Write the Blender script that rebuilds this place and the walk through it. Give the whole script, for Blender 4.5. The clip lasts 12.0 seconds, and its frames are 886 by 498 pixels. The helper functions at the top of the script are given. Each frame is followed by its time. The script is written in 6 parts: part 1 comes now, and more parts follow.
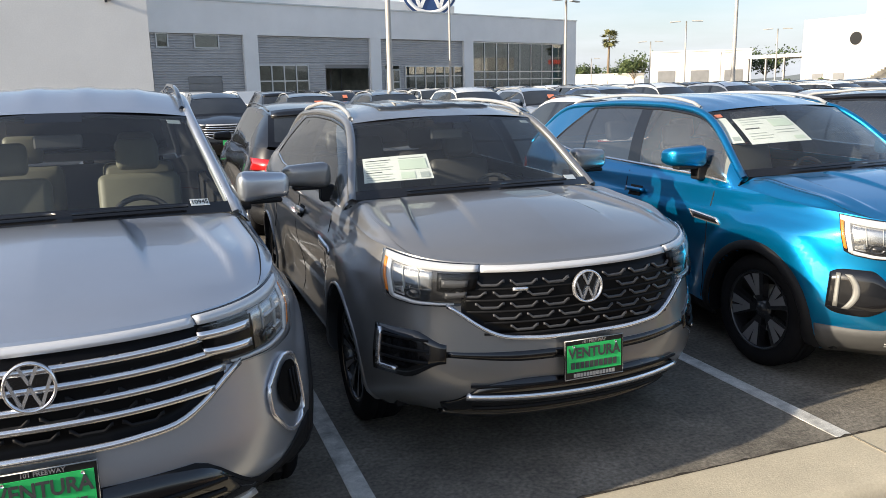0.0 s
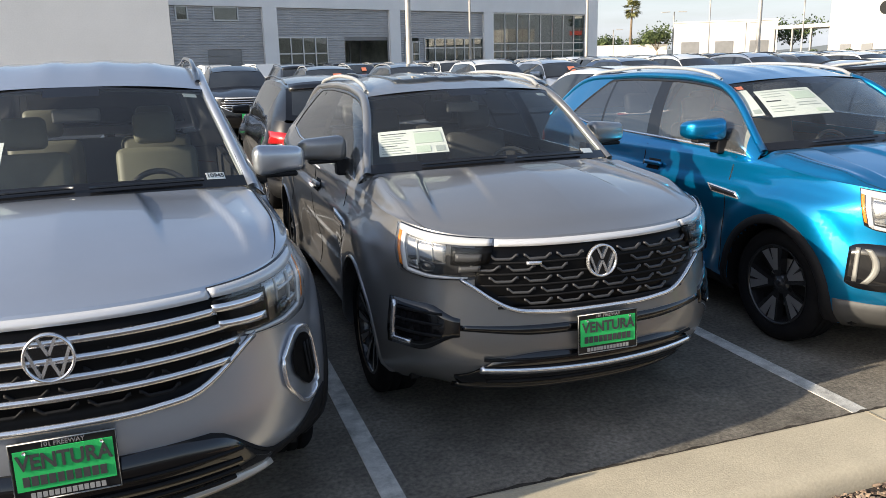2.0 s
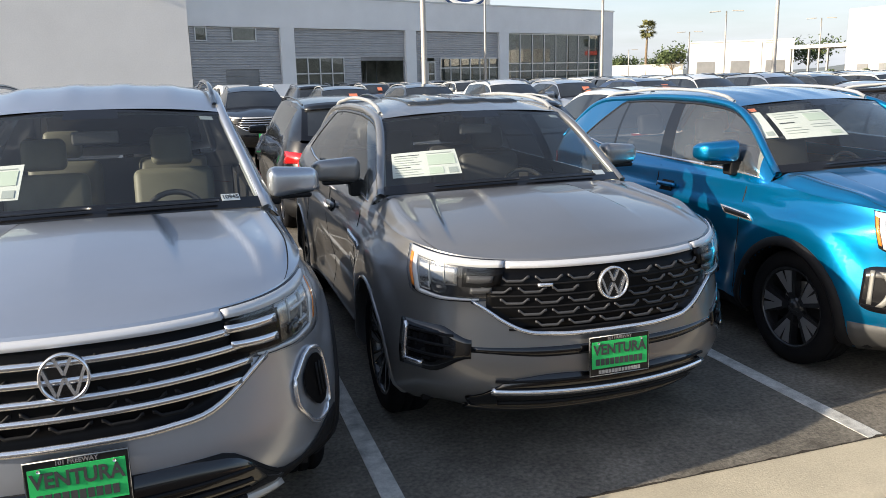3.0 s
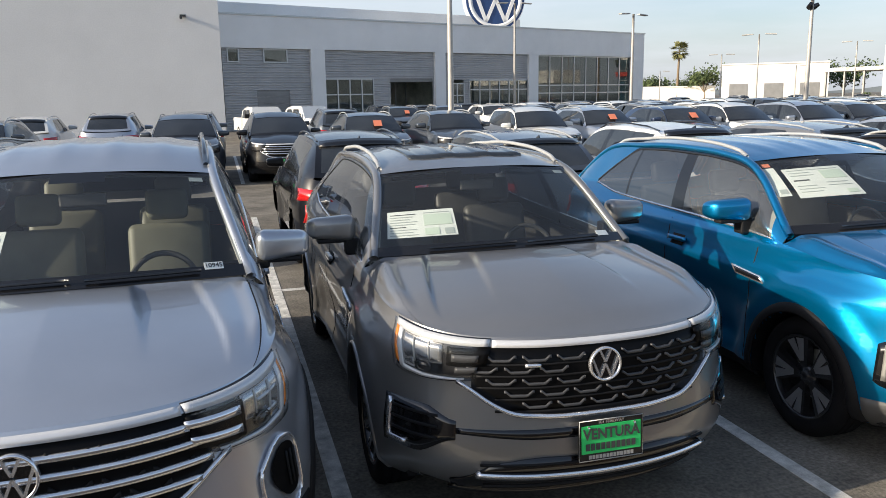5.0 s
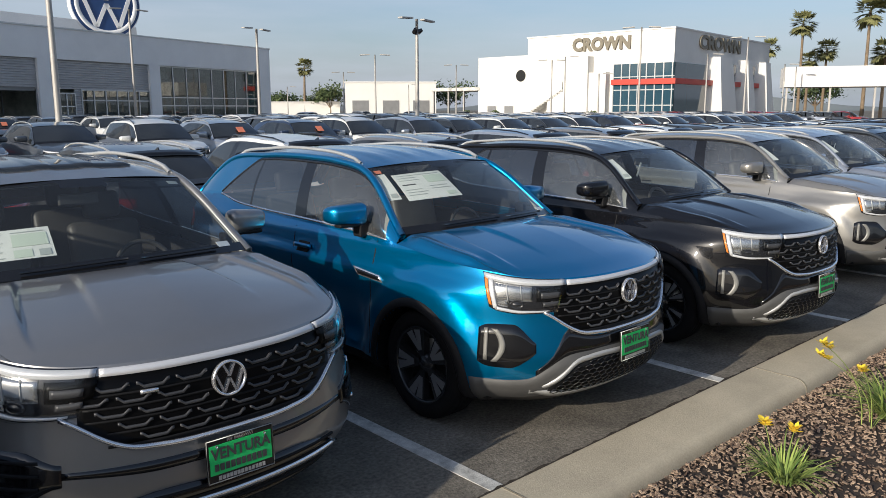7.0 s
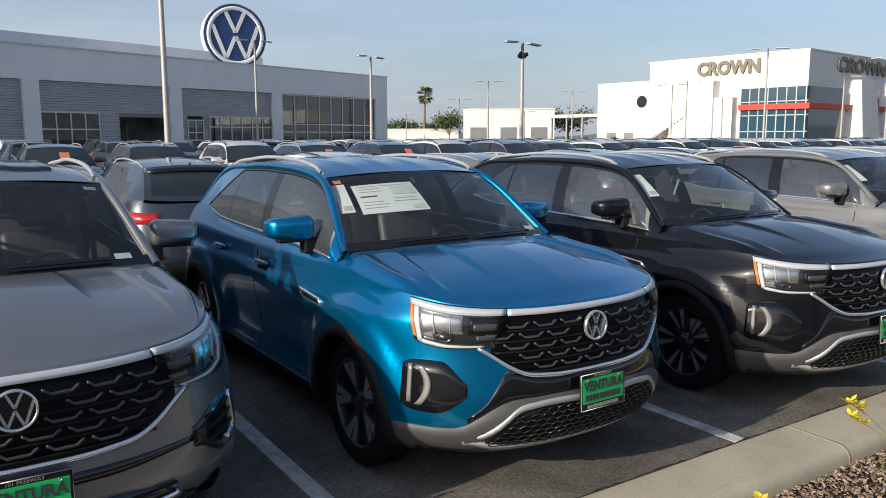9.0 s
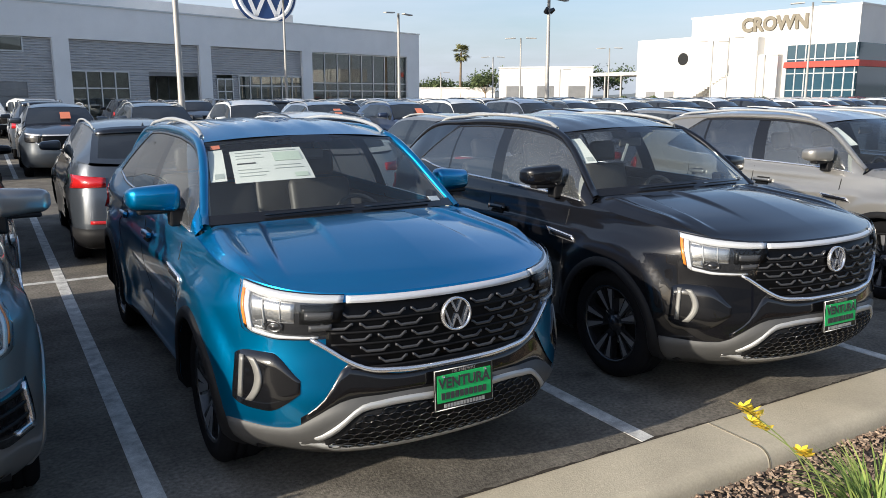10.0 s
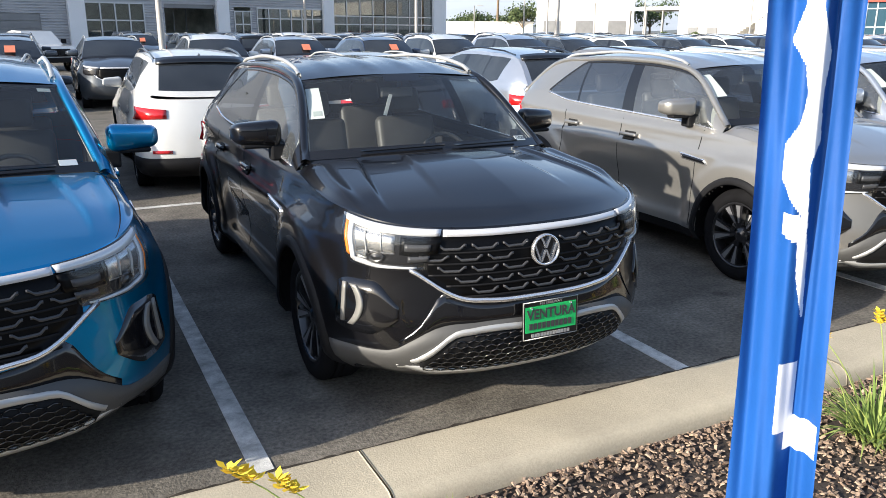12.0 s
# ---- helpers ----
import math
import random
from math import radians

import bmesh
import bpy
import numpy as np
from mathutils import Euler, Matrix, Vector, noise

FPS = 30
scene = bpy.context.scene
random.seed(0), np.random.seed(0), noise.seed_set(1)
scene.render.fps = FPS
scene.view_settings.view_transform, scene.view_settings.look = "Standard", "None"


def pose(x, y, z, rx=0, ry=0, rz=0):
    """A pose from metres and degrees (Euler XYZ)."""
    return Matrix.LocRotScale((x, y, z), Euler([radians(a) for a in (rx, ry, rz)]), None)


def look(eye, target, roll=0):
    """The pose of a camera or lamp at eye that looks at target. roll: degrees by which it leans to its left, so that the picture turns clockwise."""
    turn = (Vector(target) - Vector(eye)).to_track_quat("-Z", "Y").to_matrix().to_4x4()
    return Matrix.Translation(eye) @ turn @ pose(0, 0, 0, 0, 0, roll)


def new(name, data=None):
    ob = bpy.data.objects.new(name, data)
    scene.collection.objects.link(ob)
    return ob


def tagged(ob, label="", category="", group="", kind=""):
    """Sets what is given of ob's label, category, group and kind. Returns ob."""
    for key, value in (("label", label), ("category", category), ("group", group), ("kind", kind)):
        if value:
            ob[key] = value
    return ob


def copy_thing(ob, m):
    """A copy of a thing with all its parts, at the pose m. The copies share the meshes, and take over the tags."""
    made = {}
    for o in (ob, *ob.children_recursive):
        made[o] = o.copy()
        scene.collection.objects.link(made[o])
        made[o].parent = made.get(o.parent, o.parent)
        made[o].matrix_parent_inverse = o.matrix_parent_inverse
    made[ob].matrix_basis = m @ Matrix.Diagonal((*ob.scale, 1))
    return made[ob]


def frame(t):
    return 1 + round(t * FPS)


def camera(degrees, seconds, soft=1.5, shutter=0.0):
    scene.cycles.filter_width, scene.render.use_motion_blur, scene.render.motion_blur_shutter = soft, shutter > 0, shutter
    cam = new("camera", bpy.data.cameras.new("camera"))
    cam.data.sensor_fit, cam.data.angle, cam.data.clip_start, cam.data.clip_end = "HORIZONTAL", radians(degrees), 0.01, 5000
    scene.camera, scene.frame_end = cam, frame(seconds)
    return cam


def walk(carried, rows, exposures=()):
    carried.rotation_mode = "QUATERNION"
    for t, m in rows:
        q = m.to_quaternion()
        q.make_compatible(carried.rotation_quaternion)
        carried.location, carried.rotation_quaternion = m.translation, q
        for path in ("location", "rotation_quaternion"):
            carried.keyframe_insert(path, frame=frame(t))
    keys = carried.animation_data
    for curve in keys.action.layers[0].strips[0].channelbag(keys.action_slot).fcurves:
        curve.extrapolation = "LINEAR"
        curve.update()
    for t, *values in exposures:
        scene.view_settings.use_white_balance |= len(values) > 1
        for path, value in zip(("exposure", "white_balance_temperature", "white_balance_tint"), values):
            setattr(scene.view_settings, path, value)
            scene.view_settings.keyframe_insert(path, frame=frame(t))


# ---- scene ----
cam = camera(59.8, 12.0, soft=0.75)
PATH = [
    (0, (-4.67, -2.86, 1.913), (-3.98, -1.029, 1.5), -1.2),
    (0.5, (-4.664, -2.847, 1.898), (-3.98, -1.013, 1.486), -1.2),
    (1, (-4.665, -2.85, 1.9), (-3.993, -1.014, 1.483), -1.3),
    (1.5, (-4.65, -2.841, 1.905), (-4.001, -1.003, 1.459), -1.4),
    (2, (-4.646, -2.873, 1.915), (-4.01, -1.038, 1.436), -1.4),
    (2.5, (-4.645, -2.898, 1.938), (-4.019, -1.058, 1.465), -1.4),
    (3, (-4.637, -2.896, 1.934), (-4.033, -1.039, 1.503), -1.4),
    (3.2, (-4.648, -2.869, 1.931), (-4.053, -1.007, 1.507), -0.9),
    (4.8, (-4.427, -2.808, 2.157), (-3.929, -0.911, 1.764), -1.1),
    (5, (-4.379, -2.784, 2.172), (-3.843, -0.896, 1.788), -1.0),
    (5.5, (-4.309, -2.735, 2.218), (-3.425, -0.982, 1.833), 0.9),
    (6, (-4.246, -2.726, 2.274), (-3.056, -1.167, 1.883), -0.0),
    (6.5, (-4.257, -2.737, 2.216), (-2.939, -1.278, 1.847), -0.0),
    (6.7, (-4.262, -2.752, 2.178), (-2.932, -1.304, 1.813), -0.0),
    (8.3, (-3.599, -2.888, 1.98), (-2.355, -1.343, 1.719), -0.6),
    (8.5, (-3.37, -2.896, 1.962), (-2.207, -1.291, 1.696), -0.5),
    (9, (-2.91, -2.895, 1.956), (-1.818, -1.244, 1.669), -0.1),
    (9.5, (-2.361, -2.899, 1.972), (-1.347, -1.207, 1.64), -0.0),
    (10, (-1.814, -2.974, 1.963), (-0.819, -1.283, 1.574), -0.1),
    (10.5, (-1.232, -3.033, 1.959), (-0.278, -1.335, 1.503), -0.1),
    (11, (-0.606, -3.088, 1.968), (0.315, -1.392, 1.445), 0.0),
    (11.5, (0.018, -3.163, 1.994), (0.897, -1.451, 1.448), 0.2),
    (12, (0.623, -3.195, 2.002), (1.5, -1.483, 1.456), 0.3),
]
walk(cam, [(t, look(eye, target, roll)) for t, eye, target, roll in PATH],
     exposures=[(0.0, 0.85, 6350, 10), (3.2, 0.85, 6350, 10), (4.8, 0.68, 6350, 10), (5.5, 0.46, 6050, 10), (6.2, 0.18, 5900, 10), (6.7, 0.06, 5900, 10), (8.5, 0.02, 5900, 10), (9.5, 0.32, 5900, 10), (10.5, 0.64, 5900, 10), (11.2, 0.82, 5900, 10), (12.0, 0.98, 5900, 10)])

# ---- world, sun, exposure ----
SUN_AZ, SUN_EL = radians(186.0), radians(19.5)   # direction the light comes from, counter-clockwise from +x
world = bpy.data.worlds.new("sky_world")
scene.world = world
world.use_nodes = True
wn, wl = world.node_tree.nodes, world.node_tree.links
sky = wn.new("ShaderNodeTexSky")
sky.sky_type, sky.sun_disc = "NISHITA", False
sky.sun_elevation, sky.sun_rotation = SUN_EL, math.pi / 2 - SUN_AZ
sky.dust_density, sky.air_density, sky.ozone_density = 2.5, 1.0, 2.0
wtc, wmap, wnoise, wramp, wmix = (wn.new("ShaderNode" + k) for k in ("TexCoord", "Mapping", "TexNoise", "ValToRGB", "MixRGB"))
wmap.inputs["Scale"].default_value = (1.5, 1.5, 9.0)
wnoise.inputs["Scale"].default_value, wnoise.inputs["Detail"].default_value, wnoise.inputs["Roughness"].default_value = 1.6, 7.0, 0.55
wramp.color_ramp.elements[0].position, wramp.color_ramp.elements[1].position = 0.30, 0.75
wramp.color_ramp.elements[0].color, wramp.color_ramp.elements[1].color = (0.34, 0.34, 0.34, 1), (0.98, 0.98, 0.98, 1)
wl.new(wtc.outputs["Generated"], wmap.inputs["Vector"])
wl.new(wmap.outputs[0], wnoise.inputs["Vector"])
wl.new(wnoise.outputs["Fac"], wramp.inputs["Fac"])
wsep, wel, wmul = wn.new("ShaderNodeSeparateXYZ"), wn.new("ShaderNodeMapRange"), wn.new("ShaderNodeMath")
wel.inputs["From Min"].default_value, wel.inputs["From Max"].default_value = 0.03, 0.34
wel.inputs["To Min"].default_value, wel.inputs["To Max"].default_value = 1.0, 0.20
wmul.operation = "MULTIPLY"
wl.new(wtc.outputs["Generated"], wsep.inputs[0])
wl.new(wsep.outputs["Z"], wel.inputs["Value"])
wl.new(wel.outputs[0], wmul.inputs[0])
wl.new(wramp.outputs["Color"], wmul.inputs[1])
wl.new(wmul.outputs[0], wmix.inputs["Fac"])
wl.new(sky.outputs[0], wmix.inputs["Color1"])
wmix.inputs["Color2"].default_value = (4.75, 4.9, 5.2, 1)
wl.new(wmix.outputs[0], wn["Background"].inputs["Color"])
wn["Background"].inputs["Strength"].default_value = 0.128
sun = new("sun", bpy.data.lights.new("sun", "SUN"))
sun.data.energy, sun.data.angle, sun.data.color = 5.0, radians(0.6), (1.0, 0.87, 0.68)
sun.matrix_world = look((0, 0, 0), (-math.cos(SUN_AZ) * math.cos(SUN_EL), -math.sin(SUN_AZ) * math.cos(SUN_EL), -math.sin(SUN_EL)))


# ---- materials ----
def material(name, colour, rough=0.5, metal=0.0, coat=0.0, spec=0.5, noise_scale=0.0, amount=0.12, bump=0.0, bump_scale=0.0, fine=0.0, emit=0.0):
    m = bpy.data.materials.new(name)
    m.use_nodes = True
    n, l = m.node_tree.nodes, m.node_tree.links
    b = n["Principled BSDF"]
    b.inputs["Base Color"].default_value = (*colour, 1)
    b.inputs["Roughness"].default_value, b.inputs["Metallic"].default_value = rough, metal
    b.inputs["Coat Weight"].default_value, b.inputs["Coat Roughness"].default_value = coat, 0.03
    b.inputs["Specular IOR Level"].default_value = spec
    if emit:
        b.inputs["Emission Color"].default_value, b.inputs["Emission Strength"].default_value = (*colour, 1), emit
    tc = n.new("ShaderNodeTexCoord")
    if noise_scale:
        big = n.new("ShaderNodeTexNoise")
        big.inputs["Scale"].default_value, big.inputs["Detail"].default_value, big.inputs["Roughness"].default_value = noise_scale, 6, 0.6
        l.new(tc.outputs["Object"], big.inputs["Vector"])
        ramp = n.new("ShaderNodeValToRGB")
        lo, hi = [max(0.0, c * (1 - amount)) for c in colour], [min(1.0, c * (1 + amount)) for c in colour]
        ramp.color_ramp.elements[0].position, ramp.color_ramp.elements[1].position = 0.32, 0.68
        ramp.color_ramp.elements[0].color, ramp.color_ramp.elements[1].color = (*lo, 1), (*hi, 1)
        l.new(big.outputs["Fac"], ramp.inputs["Fac"])
        out = ramp.outputs["Color"]
        if fine:
            small = n.new("ShaderNodeTexNoise")
            small.inputs["Scale"].default_value, small.inputs["Detail"].default_value = noise_scale * 45, 3
            l.new(tc.outputs["Object"], small.inputs["Vector"])
            r2 = n.new("ShaderNodeMapRange")
            r2.inputs["From Min"].default_value, r2.inputs["From Max"].default_value = 0.3, 0.7
            r2.inputs["To Min"].default_value, r2.inputs["To Max"].default_value = 1 - fine, 1 + fine
            l.new(small.outputs["Fac"], r2.inputs["Value"])
            mul = n.new("ShaderNodeVectorMath")
            mul.operation = "SCALE"
            l.new(out, mul.inputs[0])
            l.new(r2.outputs[0], mul.inputs["Scale"])
            out = mul.outputs[0]
        l.new(out, b.inputs["Base Color"])
    if bump:
        bn, bp = n.new("ShaderNodeTexNoise"), n.new("ShaderNodeBump")
        bn.inputs["Scale"].default_value, bn.inputs["Detail"].default_value = bump_scale, 5
        bp.inputs["Strength"].default_value, bp.inputs["Distance"].default_value = bump, 0.01
        l.new(tc.outputs["Object"], bn.inputs["Vector"])
        l.new(bn.outputs["Fac"], bp.inputs["Height"])
        l.new(bp.outputs[0], b.inputs["Normal"])
    return m


def car_paint(name, colour, metal=0.55, rough=0.32, spec=0.5):
    """Metallic flake under clear coat, with a thin dusty film."""
    m = material(name, colour, rough, metal, 1.0, spec, 1.3, 0.05)
    n, l = m.node_tree.nodes, m.node_tree.links
    b = n["Principled BSDF"]
    b.inputs["Coat IOR"].default_value = 1.5
    dn, dr = n.new("ShaderNodeTexNoise"), n.new("ShaderNodeMapRange")
    dn.inputs["Scale"].default_value, dn.inputs["Detail"].default_value = 5.0, 8
    dr.inputs["From Min"].default_value, dr.inputs["From Max"].default_value = 0.35, 0.75
    dr.inputs["To Min"].default_value, dr.inputs["To Max"].default_value = 0.012, 0.06
    tc = n.new("ShaderNodeTexCoord")
    l.new(tc.outputs["Object"], dn.inputs["Vector"])
    l.new(dn.outputs["Fac"], dr.inputs["Value"])
    l.new(dr.outputs[0], b.inputs["Coat Roughness"])
    return m


def glass(name, tint, rough=0.0, dust_sheen=0.06, ior=1.55):
    m = bpy.data.materials.new(name)
    m.use_nodes = True
    n, l = m.node_tree.nodes, m.node_tree.links
    n.remove(n["Principled BSDF"])
    lw, pw, fr, tr, gl, mx = (n.new("ShaderNode" + k) for k in ("LayerWeight", "Math", "Math", "BsdfTransparent", "BsdfGlossy", "MixShader"))
    lw.inputs["Blend"].default_value = 0.5
    pw.operation, fr.operation = "POWER", "MULTIPLY_ADD"
    head_on = ((ior - 1) / (ior + 1)) ** 2
    pw.inputs[1].default_value, fr.inputs[1].default_value, fr.inputs[2].default_value = 5.0, 1 - head_on, head_on
    l.new(lw.outputs["Facing"], pw.inputs[0])
    l.new(pw.outputs[0], fr.inputs[0])
    tr.inputs["Color"].default_value = (*tint, 1)
    gl.inputs["Roughness"].default_value = rough
    l.new(fr.outputs[0], mx.inputs["Fac"])
    l.new(tr.outputs[0], mx.inputs[1])
    l.new(gl.outputs[0], mx.inputs[2])
    # Grey diffuse film: thin dust plus painted-in sheen for sky reflection.
    film, sheen_grey, tc, nz, mr = (n.new("ShaderNode" + k) for k in ("MixShader", "BsdfDiffuse", "TexCoord", "TexNoise", "MapRange"))
    sheen_grey.inputs["Color"].default_value = (0.50, 0.53, 0.56, 1)
    nz.inputs["Scale"].default_value, nz.inputs["Detail"].default_value = 3.0, 8
    mr.inputs["To Min"].default_value, mr.inputs["To Max"].default_value = dust_sheen * 0.4, dust_sheen * 1.6
    l.new(tc.outputs["Object"], nz.inputs["Vector"])
    l.new(nz.outputs["Fac"], mr.inputs["Value"])
    l.new(mr.outputs[0], film.inputs["Fac"])
    l.new(mx.outputs[0], film.inputs[1])
    l.new(sheen_grey.outputs[0], film.inputs[2])
    l.new(film.outputs[0], n["Material Output"].inputs["Surface"])
    return m


PAINT = {
    "silver": car_paint("paint_silver", (0.47, 0.495, 0.54), 0.75, 0.30),
    "grey": car_paint("paint_grey", (0.252, 0.248, 0.246), 0.65, 0.34),
    "blue": car_paint("paint_blue", (0.0, 0.215, 0.46), 0.85, 0.30),
    "black": car_paint("paint_black", (0.006, 0.006, 0.0075), 0.25, 0.30, 0.12),
    "champagne": car_paint("paint_champagne", (0.28, 0.270, 0.252), 0.6, 0.30),
    "white": car_paint("paint_white", (0.64, 0.64, 0.62), 0.0, 0.35),
    "navy": car_paint("paint_navy", (0.022, 0.035, 0.075), 0.4, 0.3),
    "slate": car_paint("paint_slate", (0.055, 0.065, 0.08), 0.45, 0.3),
    "red": car_paint("paint_red", (0.30, 0.02, 0.02), 0.3, 0.3),
}
M_CLAD = material("grey_cladding", (0.075, 0.074, 0.072), 0.55, 0.0, 0, 0.4, 3.0, 0.1, 0.08, 600.0)
M_BLACKCLAD = material("black_cladding", (0.010, 0.010, 0.011), 0.6, 0, 0, 0.18, 4.0, 0.15, 0.08, 600.0)
M_GLOSSBLACK = material("gloss_black", (0.006, 0.006, 0.007), 0.12, 0.0, 0.6)
M_CHROME = material("chrome", (0.80, 0.80, 0.82), 0.20, 0.85)
M_SATIN = material("satin_silver", (0.48, 0.48, 0.47), 0.42, 0.45, 0.0, 0.5, 3.0, 0.06)
M_LIGHTBAR = material("light_bar", (0.66, 0.66, 0.67), 0.25, 0.25, 0.7)
M_BLADE = material("grey_lamp_blade", (0.20, 0.195, 0.18), 0.4, 0.3, 0.0, 0.5, 3.0, 0.08)
M_AMBER = material("amber_reflector", (0.75, 0.22, 0.02), 0.2, 0.0, 0.6)
M_LAMP = material("lamp_bowl", (0.50, 0.50, 0.50), 0.20, 0.85, 0.0)
M_LAMPDARK = material("lamp_bezel", (0.016, 0.016, 0.018), 0.2, 0.2, 0.5)
M_TAIL = material("tail_lamp", (0.42, 0.012, 0.012), 0.15, 0.0, 1.0)
M_TYRE = material("tyre_rubber", (0.008, 0.008, 0.009), 0.85, 0, 0, 0.08, 8.0, 0.25, 0.15, 120.0)
M_RIM = material("rim_black", (0.018, 0.018, 0.020), 0.25, 0.2, 0.5)
M_RIMFACE = material("rim_machined", (0.17, 0.17, 0.18), 0.35, 0.35)
M_GLASS = glass("clear_glass", (0.76, 0.80, 0.80), 0.0, 0.020, 1.7)
M_LENS = glass("lamp_cover", (0.94, 0.95, 0.95), 0.0, 0.006, 1.5)
M_TINT = glass("tinted_glass", (0.22, 0.23, 0.24), 0.0, 0.03, 2.8)
M_FRONTGLASS = glass("front_door_glass", (0.60, 0.64, 0.62), 0.0, 0.07, 2.3)
M_FARGLASS = material("dark_window", (0.022, 0.025, 0.028), 0.04, 0.0, 0.0, 1.0, 2.0, 0.3)
M_TRIM = material("window_frit", (0.008, 0.008, 0.009), 0.18, 0.0, 0.3)
M_DASH = material("dark_interior", (0.018, 0.018, 0.019), 0.65, 0, 0, 0.35, 6.0, 0.2)
M_SEAT = material("black_leather", (0.055, 0.054, 0.052), 0.5, 0, 0, 0.4, 6.0, 0.15)
M_SEATPALE = material("beige_leather", (0.16, 0.16, 0.125), 0.55, 0, 0, 0.4, 6.0, 0.1)
M_LINER = material("headliner_cloth", (0.34, 0.34, 0.31), 0.9, 0, 0, 0.2, 8.0, 0.1)
M_PAPER = material("window_sticker_paper", (0.72, 0.74, 0.70), 0.55, 0, 0, 0.4, 5.0, 0.05)
M_INK = material("print_ink", (0.05, 0.05, 0.05), 0.6)
M_PALEINK = material("pale_print", (0.42, 0.46, 0.44), 0.6)
M_PALEGREEN = material("pale_green_print", (0.58, 0.66, 0.56), 0.6)
M_GREEN = material("green_plate_insert", (0.035, 0.52, 0.13), 0.45, 0, 0, 0.4, 9.0, 0.06)
M_PLATEFRAME = material("plate_frame_black", (0.012, 0.012, 0.012), 0.3, 0, 0.3)
M_ORANGE = material("orange_tag", (0.66, 0.20, 0.11), 0.6)
M_SEAM = material("shut_line", (0.004, 0.004, 0.004), 0.8)


# ---- mesh tools ----
def mesh_object(name, verts, faces, mat, parent=None, label="", smooth=True, face_mats=None):
    me = bpy.data.meshes.new(name)
    me.from_pydata([tuple(v) for v in verts], [], faces)
    for m in (mat if isinstance(mat, (list, tuple)) else [mat]):
        me.materials.append(m)
    if face_mats is not None:
        me.polygons.foreach_set("material_index", face_mats)
    me.polygons.foreach_set("use_smooth", [smooth] * len(me.polygons))
    me.validate()
    me.update()
    ob = new(name, me)
    ob.parent = parent
    if label:
        tagged(ob, label)
    return ob


def part(name, bm, mat, parent, label="", smooth=False):
    me = bpy.data.meshes.new(name)
    bm.normal_update()
    bm.to_mesh(me)
    bm.free()
    for m in (mat if isinstance(mat, (list, tuple)) else [mat]):
        me.materials.append(m)
    me.polygons.foreach_set("use_smooth", [smooth] * len(me.polygons))
    ob = new(name, me)
    ob.parent = parent
    if label:
        tagged(ob, label)
    return ob


def box(bm, x0, x1, y0, y1, z0, z1, bevel=0.0, seg=2, mat=None):
    r = bmesh.ops.create_cube(bm, size=1.0, matrix=Matrix.LocRotScale(((x0 + x1) / 2, (y0 + y1) / 2, (z0 + z1) / 2), None, (abs(x1 - x0), abs(y1 - y0), abs(z1 - z0))))
    if bevel:
        edges = {e for v in r["verts"] for e in v.link_edges}
        bmesh.ops.bevel(bm, geom=list(edges), offset=bevel, segments=seg, affect="EDGES", profile=0.5)
    return bm


def tube(points, radius, sides=8, closed=False, r2=None):
    """Vertices and faces of a tube along points."""
    pts = [Vector(p) for p in points]
    verts, faces, n = [], [], len(pts)
    for i, p in enumerate(pts):
        a, b = pts[(i - 1) % n if closed else max(i - 1, 0)], pts[(i + 1) % n if closed else min(i + 1, n - 1)]
        t = (b - a).normalized()
        ref = Vector((0, 0, 1)) if abs(t.z) < 0.9 else Vector((1, 0, 0))
        u = t.cross(ref).normalized()
        w = u.cross(t)
        r = radius if r2 is None else radius + (r2 - radius) * i / (n - 1)
        for k in range(sides):
            c = 2 * math.pi * k / sides
            verts.append(p + u * (r * math.cos(c)) + w * (r * math.sin(c)))
    for i in range(n if closed else n - 1):
        for k in range(sides):
            k2, j = (k + 1) % sides, (i + 1) % n
            faces.append((i * sides + k, i * sides + k2, j * sides + k2, j * sides + k))
    if not closed:
        faces.append(tuple(range(sides)))
        faces.append(tuple(range((n - 1) * sides, n * sides))[::-1])
    return verts, faces


def grid_faces(n, m, keep=None, base=0):
    return [(base + i * m + j, base + (i + 1) * m + j, base + (i + 1) * m + j + 1, base + i * m + j + 1)
            for i in range(n - 1) for j in range(m - 1) if keep is None or keep(i, j)]


def normal_at(fn, a, b, e=0.004):
    d1, d2 = fn(a + e, b) - fn(a - e, b), fn(a, b + e) - fn(a, b - e)
    n = d1.cross(d2)
    return n.normalized() if n.length > 1e-12 else Vector((0, 0, 1))


def patch(fn, a0, a1, lo, hi, na, nb, off, thick, sign=1):
    """A panel that follows the surface fn(a, b), raised by off, with edges thick deep."""
    verts, m = [], nb + 1
    grid = []
    for i in range(na + 1):
        a = a0 + (a1 - a0) * i / na
        l0, h0 = (lo(a) if callable(lo) else lo), (hi(a) if callable(hi) else hi)
        for j in range(nb + 1):
            b = l0 + (h0 - l0) * j / nb
            p, n = fn(a, b), normal_at(fn, a, b) * sign
            grid.append((p, n))
            verts.append(p + n * off)
    faces = grid_faces(na + 1, m)
    ring = [(i, 0) for i in range(na + 1)] + [(na, j) for j in range(1, m)] + [(i, m - 1) for i in range(na - 1, -1, -1)] + [(0, j) for j in range(m - 2, 0, -1)]
    base = len(verts)
    for i, j in ring:
        p, n = grid[i * m + j]
        verts.append(p + n * (off - thick))
    k = len(ring)
    for r in range(k):
        i, j = ring[r]
        i2, j2 = ring[(r + 1) % k]
        faces.append((i2 * m + j2, i * m + j, base + r, base + (r + 1) % k))
    if sign < 0:
        faces = [f[::-1] for f in faces]
    return verts, faces


